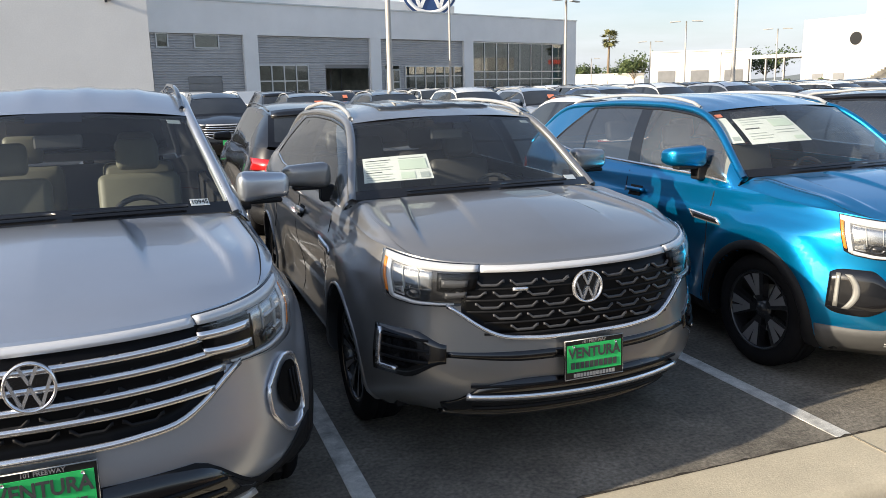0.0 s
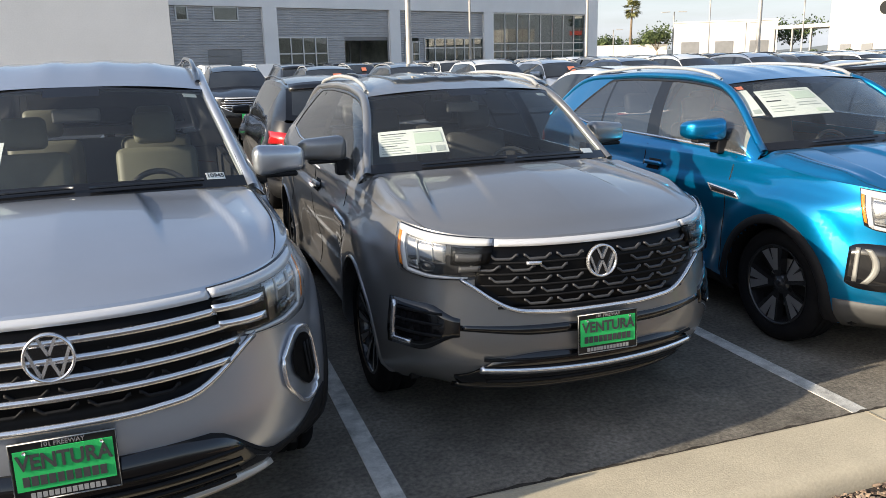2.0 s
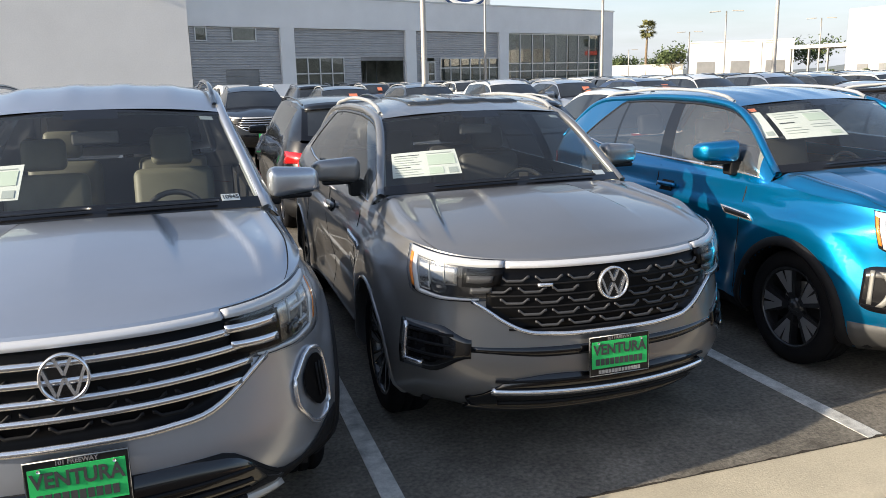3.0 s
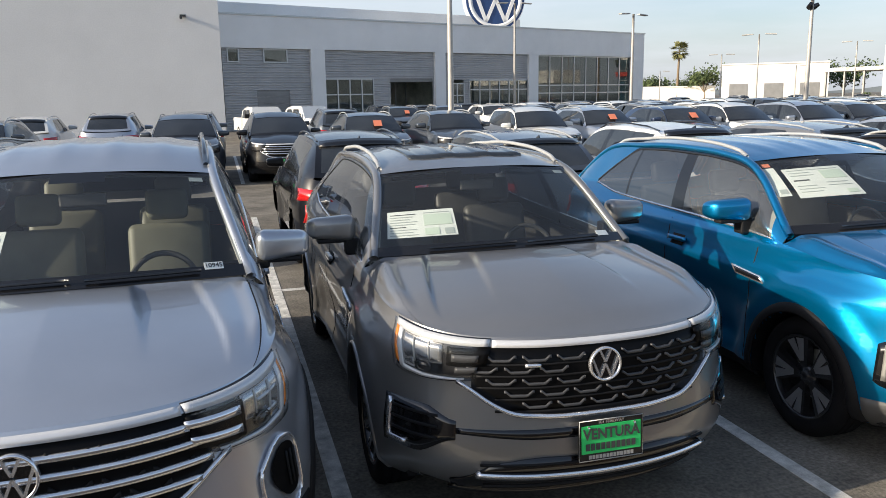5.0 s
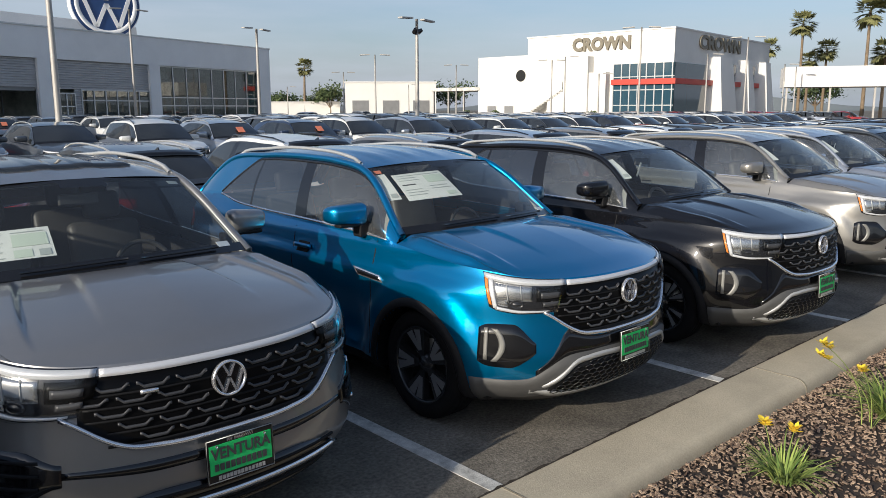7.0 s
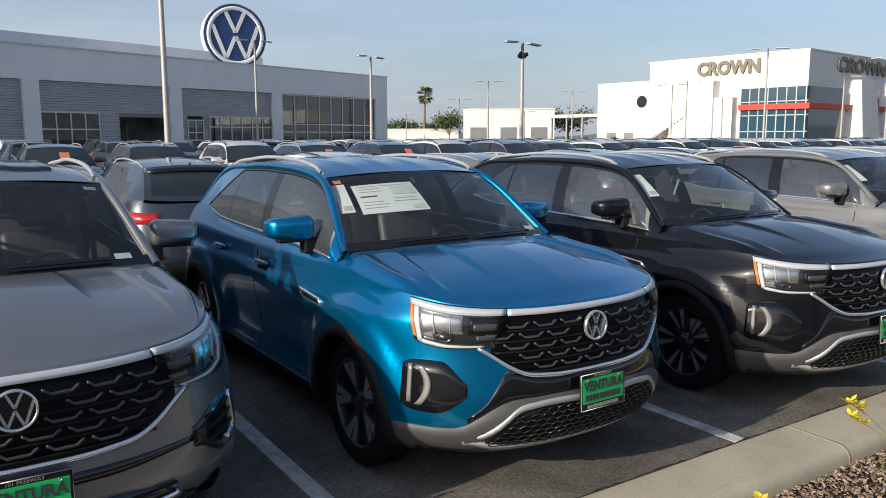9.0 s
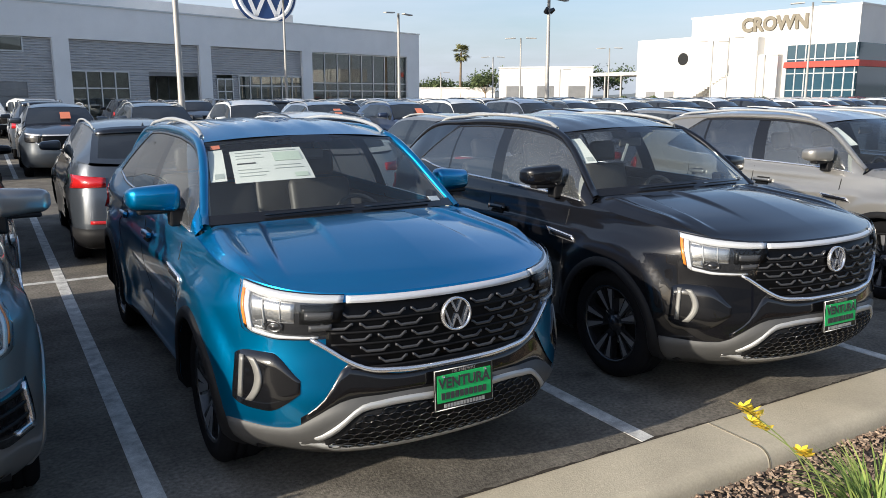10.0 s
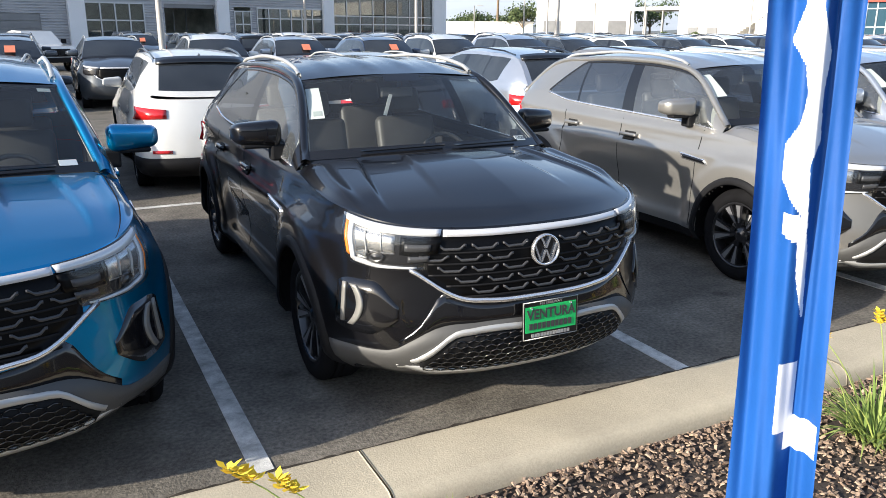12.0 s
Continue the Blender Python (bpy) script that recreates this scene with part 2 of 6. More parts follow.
def merge(*pieces):
    verts, faces = [], []
    for v, f in pieces:
        b = len(verts)
        verts.extend(v)
        faces.extend(tuple(i + b for i in q) for q in f)
    return verts, faces


def mirrored(vf):
    return [Vector((-v[0], v[1], v[2])) for v in vf[0]], [f[::-1] for f in vf[1]]


def curve_of(points):
    """A smooth function through (t, value...) rows, with no overshoot to speak of."""
    rows = np.array(points, float)
    t, v = rows[:, 0], rows[:, 1:]
    d = np.gradient(v, t, axis=0) if len(t) > 2 else np.repeat((v[1:] - v[:-1]) / (t[1] - t[0]), 2, axis=0)

    def f(x):
        x = min(max(x, t[0]), t[-1])
        i = min(int(np.searchsorted(t, x, "right")) - 1, len(t) - 2)
        h = t[i + 1] - t[i]
        s = (x - t[i]) / h
        r = (2 * s**3 - 3 * s**2 + 1) * v[i] + (s**3 - 2 * s**2 + s) * h * d[i] + (-2 * s**3 + 3 * s**2) * v[i + 1] + (s**3 - s**2) * h * d[i + 1]
        return float(r[0]) if len(r) == 1 else r
    return f


def smooth(a, b, x):
    s = min(max((x - a) / (b - a), 0.0), 1.0)
    return s * s * (3 - 2 * s)


def letters(text, size, depth, mat, parent, m, name="lettering", bold=0.0, squeeze=1.0):
    cu = bpy.data.curves.new(name, "FONT")
    cu.body, cu.size, cu.extrude, cu.align_x, cu.align_y, cu.offset, cu.resolution_u = text, size, depth, "CENTER", "CENTER", bold, 3
    tmp = bpy.data.objects.new(name, cu)
    scene.collection.objects.link(tmp)
    bpy.context.view_layer.update()
    me = bpy.data.meshes.new_from_object(tmp)
    bpy.data.objects.remove(tmp)
    me.name = name
    me.materials.clear()
    me.materials.append(mat)
    me.transform(Matrix.Diagonal((squeeze, 1, 1, 1)))
    ob = new(name, me)
    ob.parent, ob.matrix_local = parent, m
    return ob


M_GRILLE = material("grille_black", (0.003, 0.003, 0.0034), 0.34, 0.0, 0.0, 0.14)


# ---- cars ----
WHEEL_R, AXLE_F, AXLE_R = 0.385, 1.04, 4.00


def car_form(kind):
    """The surfaces of a car's body, nose at the origin and facing -y."""
    tall = 0.04 if kind == "wagon" else 0.0
    ctrl = np.array([(-0.3, 0.02), (0, 0), (0.3, 0.022), (0.55, 0.10), (0.74, 0.225), (0.87, 0.40), (0.943, 0.62), (0.972, 0.9), (0.982, 1.35), (0.985, 2.4),
                     (0.985, 3.5), (0.975, 4.25), (0.93, 4.66), (0.80, 4.86), (0.45, 4.96), (0, 4.98), (-0.45, 4.96)])
    dense = []
    for i in range(1, len(ctrl) - 2):
        p0, p1, p2, p3 = ctrl[i - 1:i + 3]
        for s in np.linspace(0, 1, 24, endpoint=False):
            dense.append(0.5 * (2 * p1 + (p2 - p0) * s + (2 * p0 - 5 * p1 + 4 * p2 - p3) * s**2 + (3 * p1 - p0 - 3 * p2 + p3) * s**3))
    dense.append(ctrl[-2])
    dense = np.array(dense)
    arc = np.concatenate(([0], np.cumsum(np.hypot(*np.diff(dense, axis=0).T))))
    total = float(arc[-1])
    side_in = curve_of([(0, .09), (.07, .03), (.25, .014), (.45, .004), (.62, 0), (.78, .006), (.88, .026), (1, .085)])
    front_in = curve_of([(.22, .24), (.28, .15), (.34, .075), (.42, .02), (.55, 0), (.70, .015), (.82, .03), (.95, .04), (1.03, .05), (1.08, .075), (1.2, .11)])
    rear_in = curve_of([(.22, .10), (.40, 0), (.65, .015), (.85, .05), (1.0, .09), (1.15, .14), (1.3, .22)])
    top = curve_of([(0, 1.075), (.10, 1.08), (.25, 1.095), (.42, 1.115), (.7, 1.135), (1.0, 1.155), (1.36, 1.19), (1.8, 1.205), (2.6, 1.225), (3.4, 1.25), (4.0, 1.285), (4.62, 1.29), (4.98, 1.25)])

    def plan(a):
        s, q = (-1 if a < 0 else 1), min(abs(a), total)
        return s, float(np.interp(q, arc, dense[:, 0])), float(np.interp(q, arc, dense[:, 1]))

    def ztop(a):
        return top(plan(a)[2])

    def body(a, z):
        s, x, y = plan(a)
        _, xa, ya = plan(min(max(abs(a) - 0.01, 0), total))
        _, xb, yb = plan(min(abs(a) + 0.01, total))
        if abs(a) < 0.01:
            tx, ty = 1.0, 0.0
        else:
            tx, ty = xb - xa, yb - ya
        q = math.hypot(tx, ty) or 1.0
        nx, ny = -ty / q, tx / q                      # inward
        wf, wr = 1 - smooth(0.30, 0.80, y), smooth(4.45, 4.85, y)
        ws = 1 - wf - wr
        d = ws * side_in((z - 0.24) / (top(y) - 0.24)) + wf * front_in(z) + wr * rear_in(z)
        for ax in (AXLE_F, AXLE_R):
            r = math.hypot(y - ax, z - 0.37)
            d -= (0.010 * math.exp(-((r - 0.47) / 0.085) ** 2) + 0.022 * (1 - smooth(0.575, 0.68, r))) * (1 - wr) * smooth(0.36, 0.62, y)
        d += 0.050 * math.exp(-((z - 0.57) / 0.20) ** 2) * smooth(1.5, 1.8, y) * (1 - smooth(3.1, 3.4, y))
        d += 0.020 * smooth(0.998, 1.02, z) * ws * (1 - smooth(1.10, 1.16, z))
        return Vector((s * (x + nx * d) * (1.05 - .05 * smooth(.45, 1.35, y)), y + ny * d, z))

    xs = np.linspace(0, total, 900)
    px, py = np.interp(xs, arc, dense[:, 0]), np.interp(xs, arc, dense[:, 1])
    half = int(np.argmax(px > 0.96))

    def a_x(x):
        return math.copysign(float(np.interp(abs(x), px[:half], xs[:half])), x)

    def a_y(y):
        return float(np.interp(y, py, xs))

    edge = curve_of([(0, .835, 1.37, 1.245), (.2, .685, 2.0, 1.675 + tall * .4), (.30, .672, 2.35, 1.728 + tall * 1.3), (.42, .66, 2.75, 1.742 + tall * 1.5), (.65, .648, 3.5, 1.725 + tall * 1.5),
                     (.84, .63, 4.24, 1.645 + tall * 1.5), (1, .73, 4.72, 1.31)])
    belt_y = curve_of([(0, 1.36), (.2, 1.80), (.42, 2.65), (.65, 3.42), (.84, 4.12), (1, 4.72)])

    def cabin(s, t):
        y = belt_y(s)
        b = body(a_y(y), ztop(a_y(y)))
        e = Vector(edge(s))
        p = b.lerp(e, t)
        return p + Vector((0.03 * math.sin(math.pi * t) * min(1, (e.z - b.z) / 0.3), 0, 0))

    def shield(i, j):
        base = Vector((0.835 * i, 1.20 + 0.17 * i * i, 1.275 - 0.03 * i * i))
        head = Vector((0.685 * i, 1.89 + 0.11 * i * i, 1.715 + tall * .4 - 0.04 * i * i))
        return base.lerp(head, j) + Vector((0, -0.012, 0.022)) * math.sin(math.pi * j)

    mid = curve_of([(0, 1.89, 1.715 + tall * .4), (.15, 2.2, 1.772 + tall * 1.3), (.4, 2.75, 1.80 + tall * 1.5), (.7, 3.5, 1.775 + tall * 1.5), (1, 4.34, 1.678 + tall * 1.5)])

    def roof(i, j):
        e = Vector(edge(.2 + .64 * j))
        y, z = mid(j)
        k = abs(i) ** 2.6
        p = Vector((e.x * i, y + (e.y - y) * k, z + (e.z - z) * k))
        rib = 0.0
        for c in (0.2, 0.6):
            rib += 0.006 * (smooth(c - .10, c - .06, abs(i)) - smooth(c + .06, c + .10, abs(i)))
        return p + Vector((0, 0, rib * smooth(.04, .12, j) * (1 - smooth(.85, .95, j))))

    def tailglass(i, j):
        up, lo = Vector(edge(.84)), Vector(edge(1))
        k = abs(i) ** 2.6
        zt = 1.678 + tall * 1.5
        t0 = Vector((up.x * i, 4.34 + (up.y - 4.34) * k, zt + (up.z - zt) * k))
        b0 = Vector((lo.x * i, 4.78 + (lo.y - 4.78) * k, 1.275 + (lo.z - 1.275) * k))
        return t0.lerp(b0, j) + Vector((0, 0.015, 0.02)) * math.sin(math.pi * j)

    a_c, a_w = a_x(0.868), a_y(1.36)

    def front_edge(i):
        return body(i * a_c, ztop(i * a_c))

    def fender(j):
        a = a_c + (a_w - a_c) * j
        return body(a, ztop(a))

    def hood(i, j):
        s, q = (-1 if i < 0 else 1), abs(i)
        def cowl(u):
            return Vector((0.90 * u, 1.195 + 0.165 * u * u, 1.27 - 0.03 * u * u - 0.05 * smooth(.86, 1, u)))
        def centre(v):
            f0 = front_edge(0)
            return Vector((0, f0.y + (1.195 - f0.y) * v, f0.z + (1.27 - f0.z) * (1 - (1 - v) ** 1.7)))
        f, g, c, e = front_edge(q), cowl(q), centre(j), fender(j)
        p = f * (1 - j) + g * j + c * (1 - q) + e * q
        p -= front_edge(0) * (1 - q) * (1 - j) + front_edge(1) * q * (1 - j) + cowl(0) * (1 - q) * j + fender(1) * q * j
        p.z += 0.035 * math.sin(math.pi * min(j, 1) * 0.9 + 0.25) * (1 - q ** 3) * 0.9 * smooth(0, .15, j)
        q1, q2 = .40 - .10 * j, .76 - .12 * j
        p.z += 0.020 * (1 - smooth(q1, q1 + .035, q)) * smooth(.22, .75, j) * (1 - smooth(.94, 1.0, j)) - 0.010 * smooth(.25, .75, j) * (1 - smooth(.94, 1.0, j))
        p.z += 0.020 * smooth(q2 - .035, q2, q) * (1 - smooth(q2, .97, q)) * smooth(.08, .45, j) * (1 - smooth(.94, 1.0, j))
        p.z += 0.03 * smooth(.80, .90, q) * (1 - smooth(.93, 1.0, q)) * smooth(.15, .4, j) * (1 - smooth(.85, 1.0, j))
        p.x *= s
        return p

    return {"body": body, "ztop": ztop, "a_x": a_x, "a_y": a_y, "plan": plan, "total": total, "cabin": cabin, "shield": shield, "roof": roof, "tailglass": tailglass, "hood": hood, "edge": edge}


def split_grid(fn, us, vs, classify, flip=False):
    """The grid us x vs of a surface, sorted into classes of cells."""
    out = {}
    for i in range(len(us) - 1):
        for j in range(len(vs) - 1):
            c = classify((us[i] + us[i + 1]) / 2, (vs[j] + vs[j + 1]) / 2)
            if c:
                out.setdefault(c, []).append((i, j))
    pts = [[fn(u, v) for v in vs] for u in us]
    made = {}
    for c, cells in out.items():
        index, verts, faces = {}, [], []
        for i, j in cells:
            f = []
            for k in ((i, j), (i + 1, j), (i + 1, j + 1), (i, j + 1)):
                if k not in index:
                    index[k] = len(verts)
                    verts.append(pts[k[0]][k[1]])
                f.append(index[k])
            faces.append(tuple(f[::-1] if flip else f))
        made[c] = (verts, faces)
    return made


def spaced(marks, step):
    """Values through all marks with steps of at most step."""
    out = [marks[0]]
    for a, b in zip(marks, marks[1:]):
        n = max(1, math.ceil(abs(b - a) / step - 1e-6))
        out += [a + (b - a) * k / n for k in range(1, n + 1)]
    return out


def lathe(profile, n):
    """Turns (radius, x) rows about the x axis."""
    verts, m = [], len(profile)
    for k in range(n):
        c, s = math.cos(2 * math.pi * k / n), math.sin(2 * math.pi * k / n)
        verts += [Vector((x, r * c, r * s)) for r, x in profile]
    return verts, [(k * m + j, k * m + j + 1, ((k + 1) % n) * m + j + 1, ((k + 1) % n) * m + j) for k in range(n) for j in range(m - 1)]


def build_wheel(parent, style, fine=True):
    """A wheel whose outer face looks to -x, centred on its hub."""
    hub = new("wheel", None)
    hub.parent = parent
    seg = 48 if fine else 20
    rr, rim = WHEEL_R, 0.272
    tyre = lathe([(rim, -.10), (rim + .012, -.118), (rim + .05, -.125), (rr - .03, -.118), (rr - .008, -.098), (rr, -.08), (rr, -.055), (rr - .008, -.052), (rr - .008, -.044), (rr, -.041), (rr, -.004), (rr - .008, 0), (rr - .008, .006), (rr, .01), (rr, .08), (rr - .01, .10), (rim + .04, .12), (rim, .10)] if fine else [(rim, -.10), (rim + .03, -.122), (rr - .015, -.11), (rr, -.07), (rr, .09), (rim, .11)], seg)
    mesh_object("tyre", *tyre, M_TYRE, hub, "black rubber tyre")
    barrel = lathe([(rim + .003, -.112), (rim - .008, -.116), (rim - .018, -.10), (rim - .03, -.02), (rim - .03, .08), (.04, .08)], seg)
    mesh_object("rim", *barrel, M_RIM, hub)
    spokes = 10 if style == "blade" else 5
    v, f, v2, f2 = [], [], [], []
    for k in range(spokes):
        ang = 2 * math.pi * k / spokes
        pairs = {"star": ((-.05, -.17), (.05, .17)), "twin": ((-.16, -.24), (.16, .24)), "blade": ((0.0, .06),)}[style]
        for t0, t1 in pairs:
            w0, w1 = {"star": (.034, .066), "twin": (.020, .046), "blade": (.024, .046)}[style]
            b = len(v)
            for r, tt, w, x in ((.05, t0, w0, -.075), (rim - .012, t1, w1, -.10)):
                for sgn in (-1, 1):
                    al = ang + tt + sgn * w / max(r, .06) * (.9 if r > .1 else .55)
                    v += [Vector((x, r * math.cos(al), r * math.sin(al))), Vector((x + .05, r * math.cos(al), r * math.sin(al)))]
            f += [(b, b + 4, b + 6, b + 2), (b + 1, b + 3, b + 7, b + 5), (b, b + 1, b + 5, b + 4), (b + 2, b + 6, b + 7, b + 3), (b + 4, b + 5, b + 7, b + 6)]
            b2 = len(v2)
            for r, tt, w, x in ((.10, t0 * .9 + t1 * .1, w0, -.084), (rim - .022, t1, w1, -.103)):
                for sgn in (-1, 1):
                    al = ang + tt + (sgn * .62 - (.2 if style == "star" else 0.1)) * w / max(r, .06) * (.8 if r > .12 else .55)
                    v2.append(Vector((x, r * math.cos(al), r * math.sin(al))))
            f2.append((b2, b2 + 2, b2 + 3, b2 + 1))
    mesh_object("spokes", v, f, M_RIM, hub, "gloss black alloy spokes", smooth=False)
    if not fine:
        return hub
    for q in f2:
        mesh_object("spoke_face", [v2[k] for k in q], [(0, 1, 2, 3)], M_RIMFACE, hub, "machined silver spoke face", smooth=False)
    mesh_object("hub_cap", *lathe([(.0, -.095), (.028, -.094), (.034, -.088), (.05, -.078), (.07, -.07), (.075, -.03)], 20), M_RIM, hub)
    if fine:
        mesh_object("brake_disc", *lathe([(.05, .0), (.165, .0), (.165, .02), (.05, .02)], 32), M_SATIN, hub, "grey steel brake disc")
    return hub


def roundel(parent, at, radius, depth, ring, back, name="badge", turn=None):
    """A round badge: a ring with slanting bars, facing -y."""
    m = Matrix.Translation(at) @ (turn or Matrix())
    n = 40
    v, f = [], []
    for r, y in ((.86, 0), (.88, -depth), (.97, -depth), (1.0, -depth * .6), (1.0, 0)):
        v += [m @ Vector((radius * r * math.cos(2 * math.pi * k / n), y, radius * r * math.sin(2 * math.pi * k / n))) for k in range(n)]
    for j in range(4):
        f += [(j * n + k, (j + 1) * n + k, (j + 1) * n + (k + 1) % n, j * n + (k + 1) % n) for k in range(n)]
    disc = [m @ Vector((radius * .9 * math.cos(2 * math.pi * k / n), -depth * .25, radius * .9 * math.sin(2 * math.pi * k / n))) for k in range(n)]
    bk = mesh_object(name, disc, [tuple(range(n))], back, parent, smooth=False)
    mesh_object("badge_ring", v, f, ring, bk)
    bars = [((-.33, .80), (-.0, .10)), ((.33, .80), (.0, .10)), ((-.80, .36), (-.36, -.78)), ((-.36, -.78), (0, .0)), ((.36, -.78), (0, .0)), ((.80, .36), (.36, -.78))]
    for (x0, z0), (x1, z1) in bars:
        w, bm = .068, bmesh.new()
        quad = [(x0 - w, z0), (x0 + w, z0), (x1 + w, z1), (x1 - w, z1)]
        fr = [bm.verts.new(m @ Vector((radius * x, -depth * .8, radius * z))) for x, z in quad]
        bkv = [bm.verts.new(m @ Vector((radius * x, -depth * .2, radius * z))) for x, z in quad]
        bm.faces.new(fr)
        for k in range(4):
            bm.faces.new((fr[k], bkv[k], bkv[(k + 1) % 4], fr[(k + 1) % 4]))
        bmesh.ops.recalc_face_normals(bm, faces=bm.faces)
        part("badge_bar", bm, ring, bk)
    return bk


def seat(parent, x, y, mat):
    bm = bmesh.new()
    box(bm, x - .25, x + .25, y - .25, y + .25, .62, .78, .05)
    s = part("seat", bm, mat, parent, smooth=True)
    bm = bmesh.new()
    box(bm, -.25, .25, -.06, .06, 0, .62, .05, 3)
    bmesh.ops.transform(bm, matrix=pose(x, y + .26, .74, -16, 0, 0), verts=bm.verts)
    part("backrest", bm, mat, s, smooth=True)
    bm = bmesh.new()
    box(bm, -.13, .13, -.05, .05, .64, .83, .04, 3)
    bmesh.ops.transform(bm, matrix=pose(x, y + .26, .74, -14, 0, 0), verts=bm.verts)
    part("headrest", bm, mat, s, smooth=True)


def build_car(kind, trim, paint, fine=True, pale=False, wheel="star", papers="two", tag=""):
    """A sport-utility car. kind: coupe or wagon; trim: outdoor, sport or bars."""
    F = car_form(kind)
    body, ztop, a_x, a_y, cabin, shield, roof, hood = (F[k] for k in ("body", "ztop", "a_x", "a_y", "cabin", "shield", "roof", "hood"))
    car = new("car", None)
    A = F["total"]
    na = 0.035 if fine else 0.14

    # body shell, with the wheel openings cut out
    marks = [-A, -a_y(4.9), -a_y(3.4), -a_y(1.5), -a_y(.5), 0, a_y(.5), a_y(1.5), a_y(3.4), a_y(4.9), A]
    us = spaced(marks, na)
    nv = 30 if fine else 9
    vs = [k / nv for k in range(nv + 1)]

    def shell(a, t):
        z0 = .235 + .032 * (1 - smooth(.35, .7, F["plan"](a)[2]))
        return body(a, z0 + (ztop(a) - z0) * t)

    def shell_class(a, t):
        p = shell(a, t)
        for ax in (AXLE_F, AXLE_R):
            if math.hypot(p.y - ax, p.z - .38) < .435:
                return None
        return "low" if p.z < 0.34 and p.y > .6 else "paint"
    g = split_grid(shell, us, vs, shell_class)
    shell_ob = mesh_object("body", *g["paint"], paint, car)
    if "low" in g:
        mesh_object("sill", *g["low"], M_BLACKCLAD, car, "black plastic sill cladding")
    # wheel arches: liner and lip
    for ax in ((AXLE_F, AXLE_R) if fine else ()):
        for sgn in (1, -1):
            steps = 28 if fine else 12
            v, f = [], []
            prof = [(.435, -.50), (.435, .006), (.425, .014), (.438, .022), (.485, .016), (.492, -.004)] if trim != "sport" else [(.435, -.50), (.435, .004), (.430, .010), (.437, .013), (.447, .008), (.45, -.006)]
            for k in range(steps + 1):
                al = radians(-14) + radians(208) * k / steps
                for r, d in prof:
                    y, z = ax + r * math.cos(al), .38 + r * math.sin(al)
                    zz = min(max(z, .235), 1.15)
                    q = body(a_y(y), zz)
                    v.append(Vector((sgn * (q.x + d), y, zz)))
            m = len(prof)
            for k in range(steps):
                for j in range(m - 1):
                    q = (k * m + j, k * m + j + 1, (k + 1) * m + j + 1, (k + 1) * m + j)
                    f.append(q if sgn > 0 else q[::-1])
            mesh_object("wheel_arch", v, f, M_BLACKCLAD if trim != "sport" else [paint], car, "dark plastic wheel arch" if trim != "sport" else "")
    # hood with creases
    hu, hv = spaced([-1, -.9, -.75, -.4, 0, .4, .75, .9, 1], .0125 if fine else .15), spaced([0, 1], .04 if fine else .2)
    g = split_grid(hood, hu, hv, lambda i, j: "paint" if abs(i) < .90 else ("fl" if i < 0 else "fr"))
    mesh_object("hood", *g["paint"], paint, car)
    for c in ("fl", "fr"):
        mesh_object("fender", *g[c], paint, car)
    if fine:
        for sg in (1, -1):
            mesh_object("shut_line", *patch(hood, .897 * sg, .905 * sg, .01, .97, 1, 24, .0015, .003, sg), M_SEAM, car)
    # roof
    ru, rv = spaced([-1, 0, 1], .05 if fine else .25), spaced([0, 1], .05 if fine else .2)
    mesh_object("roof", *split_grid(roof, ru, rv, lambda i, j: "p")["p"], paint, car)
    if fine:
        mesh_object("headliner", *split_grid(lambda i, j: roof(i, j) - Vector((0, 0, .03)), ru[::4], rv[::4], lambda i, j: "p")["p"], M_LINER, car, "pale cloth headliner")
    if trim == "sport":
        mesh_object("sunroof", *patch(roof, -.62, .62, .12, .52, 48, 8, .010, .014), M_FARGLASS, car, "dark glass panoramic sunroof")
    # windscreen
    wi, wj = spaced([-1, -.972, .972, 1], .08 if fine else .4), spaced([0, .09, .965, 1], .08 if fine else .4)
    g = split_grid(shield, wi, wj, lambda i, j: "frit" if abs(i) > .972 or j < .09 or j > .965 or (abs(i) < .16 and j > .86) else "glass")
    w = mesh_object("windscreen", *g["glass"], M_GLASS if fine else M_FARGLASS, car)
    w.visible_shadow = not fine
    mesh_object("windscreen_border", *g["frit"], M_TRIM, car, "black windscreen border")
    # side windows, pillars
    su, sv = spaced([0, .055, .385, .415, .43, .645, .655, .80, .90, 1], .025 if fine else .08), spaced([0, .07, .90, 1], .12 if fine else .45)

    def glass_lo(s):
        return .07 + .10 * smooth(.70, .83, s)

    def glass_hi(s):
        return .90 if kind == "wagon" else .90 - .72 * max(0.0, (s - .675) / .13) ** 1.1

    def cabin_row(s, v):
        lo, hi = glass_lo(s), max(glass_hi(s), glass_lo(s) + .02)
        return cabin(s, float(np.interp(v, (0, .07, .90, 1), (0, lo, hi, 1))))

    def cab_class(s, t):
        if .07 < t < .90:
            for k, (lo, hi) in enumerate(((.055, .385), (.43, .645), (.655, .80))):
                if lo < s < hi:
                    return ("front", "rear", "quarter")[k]
            if .385 < s < .43:
                return "trim_b"
            if .645 < s < .655:
                return "trim_c"
        return "paint"
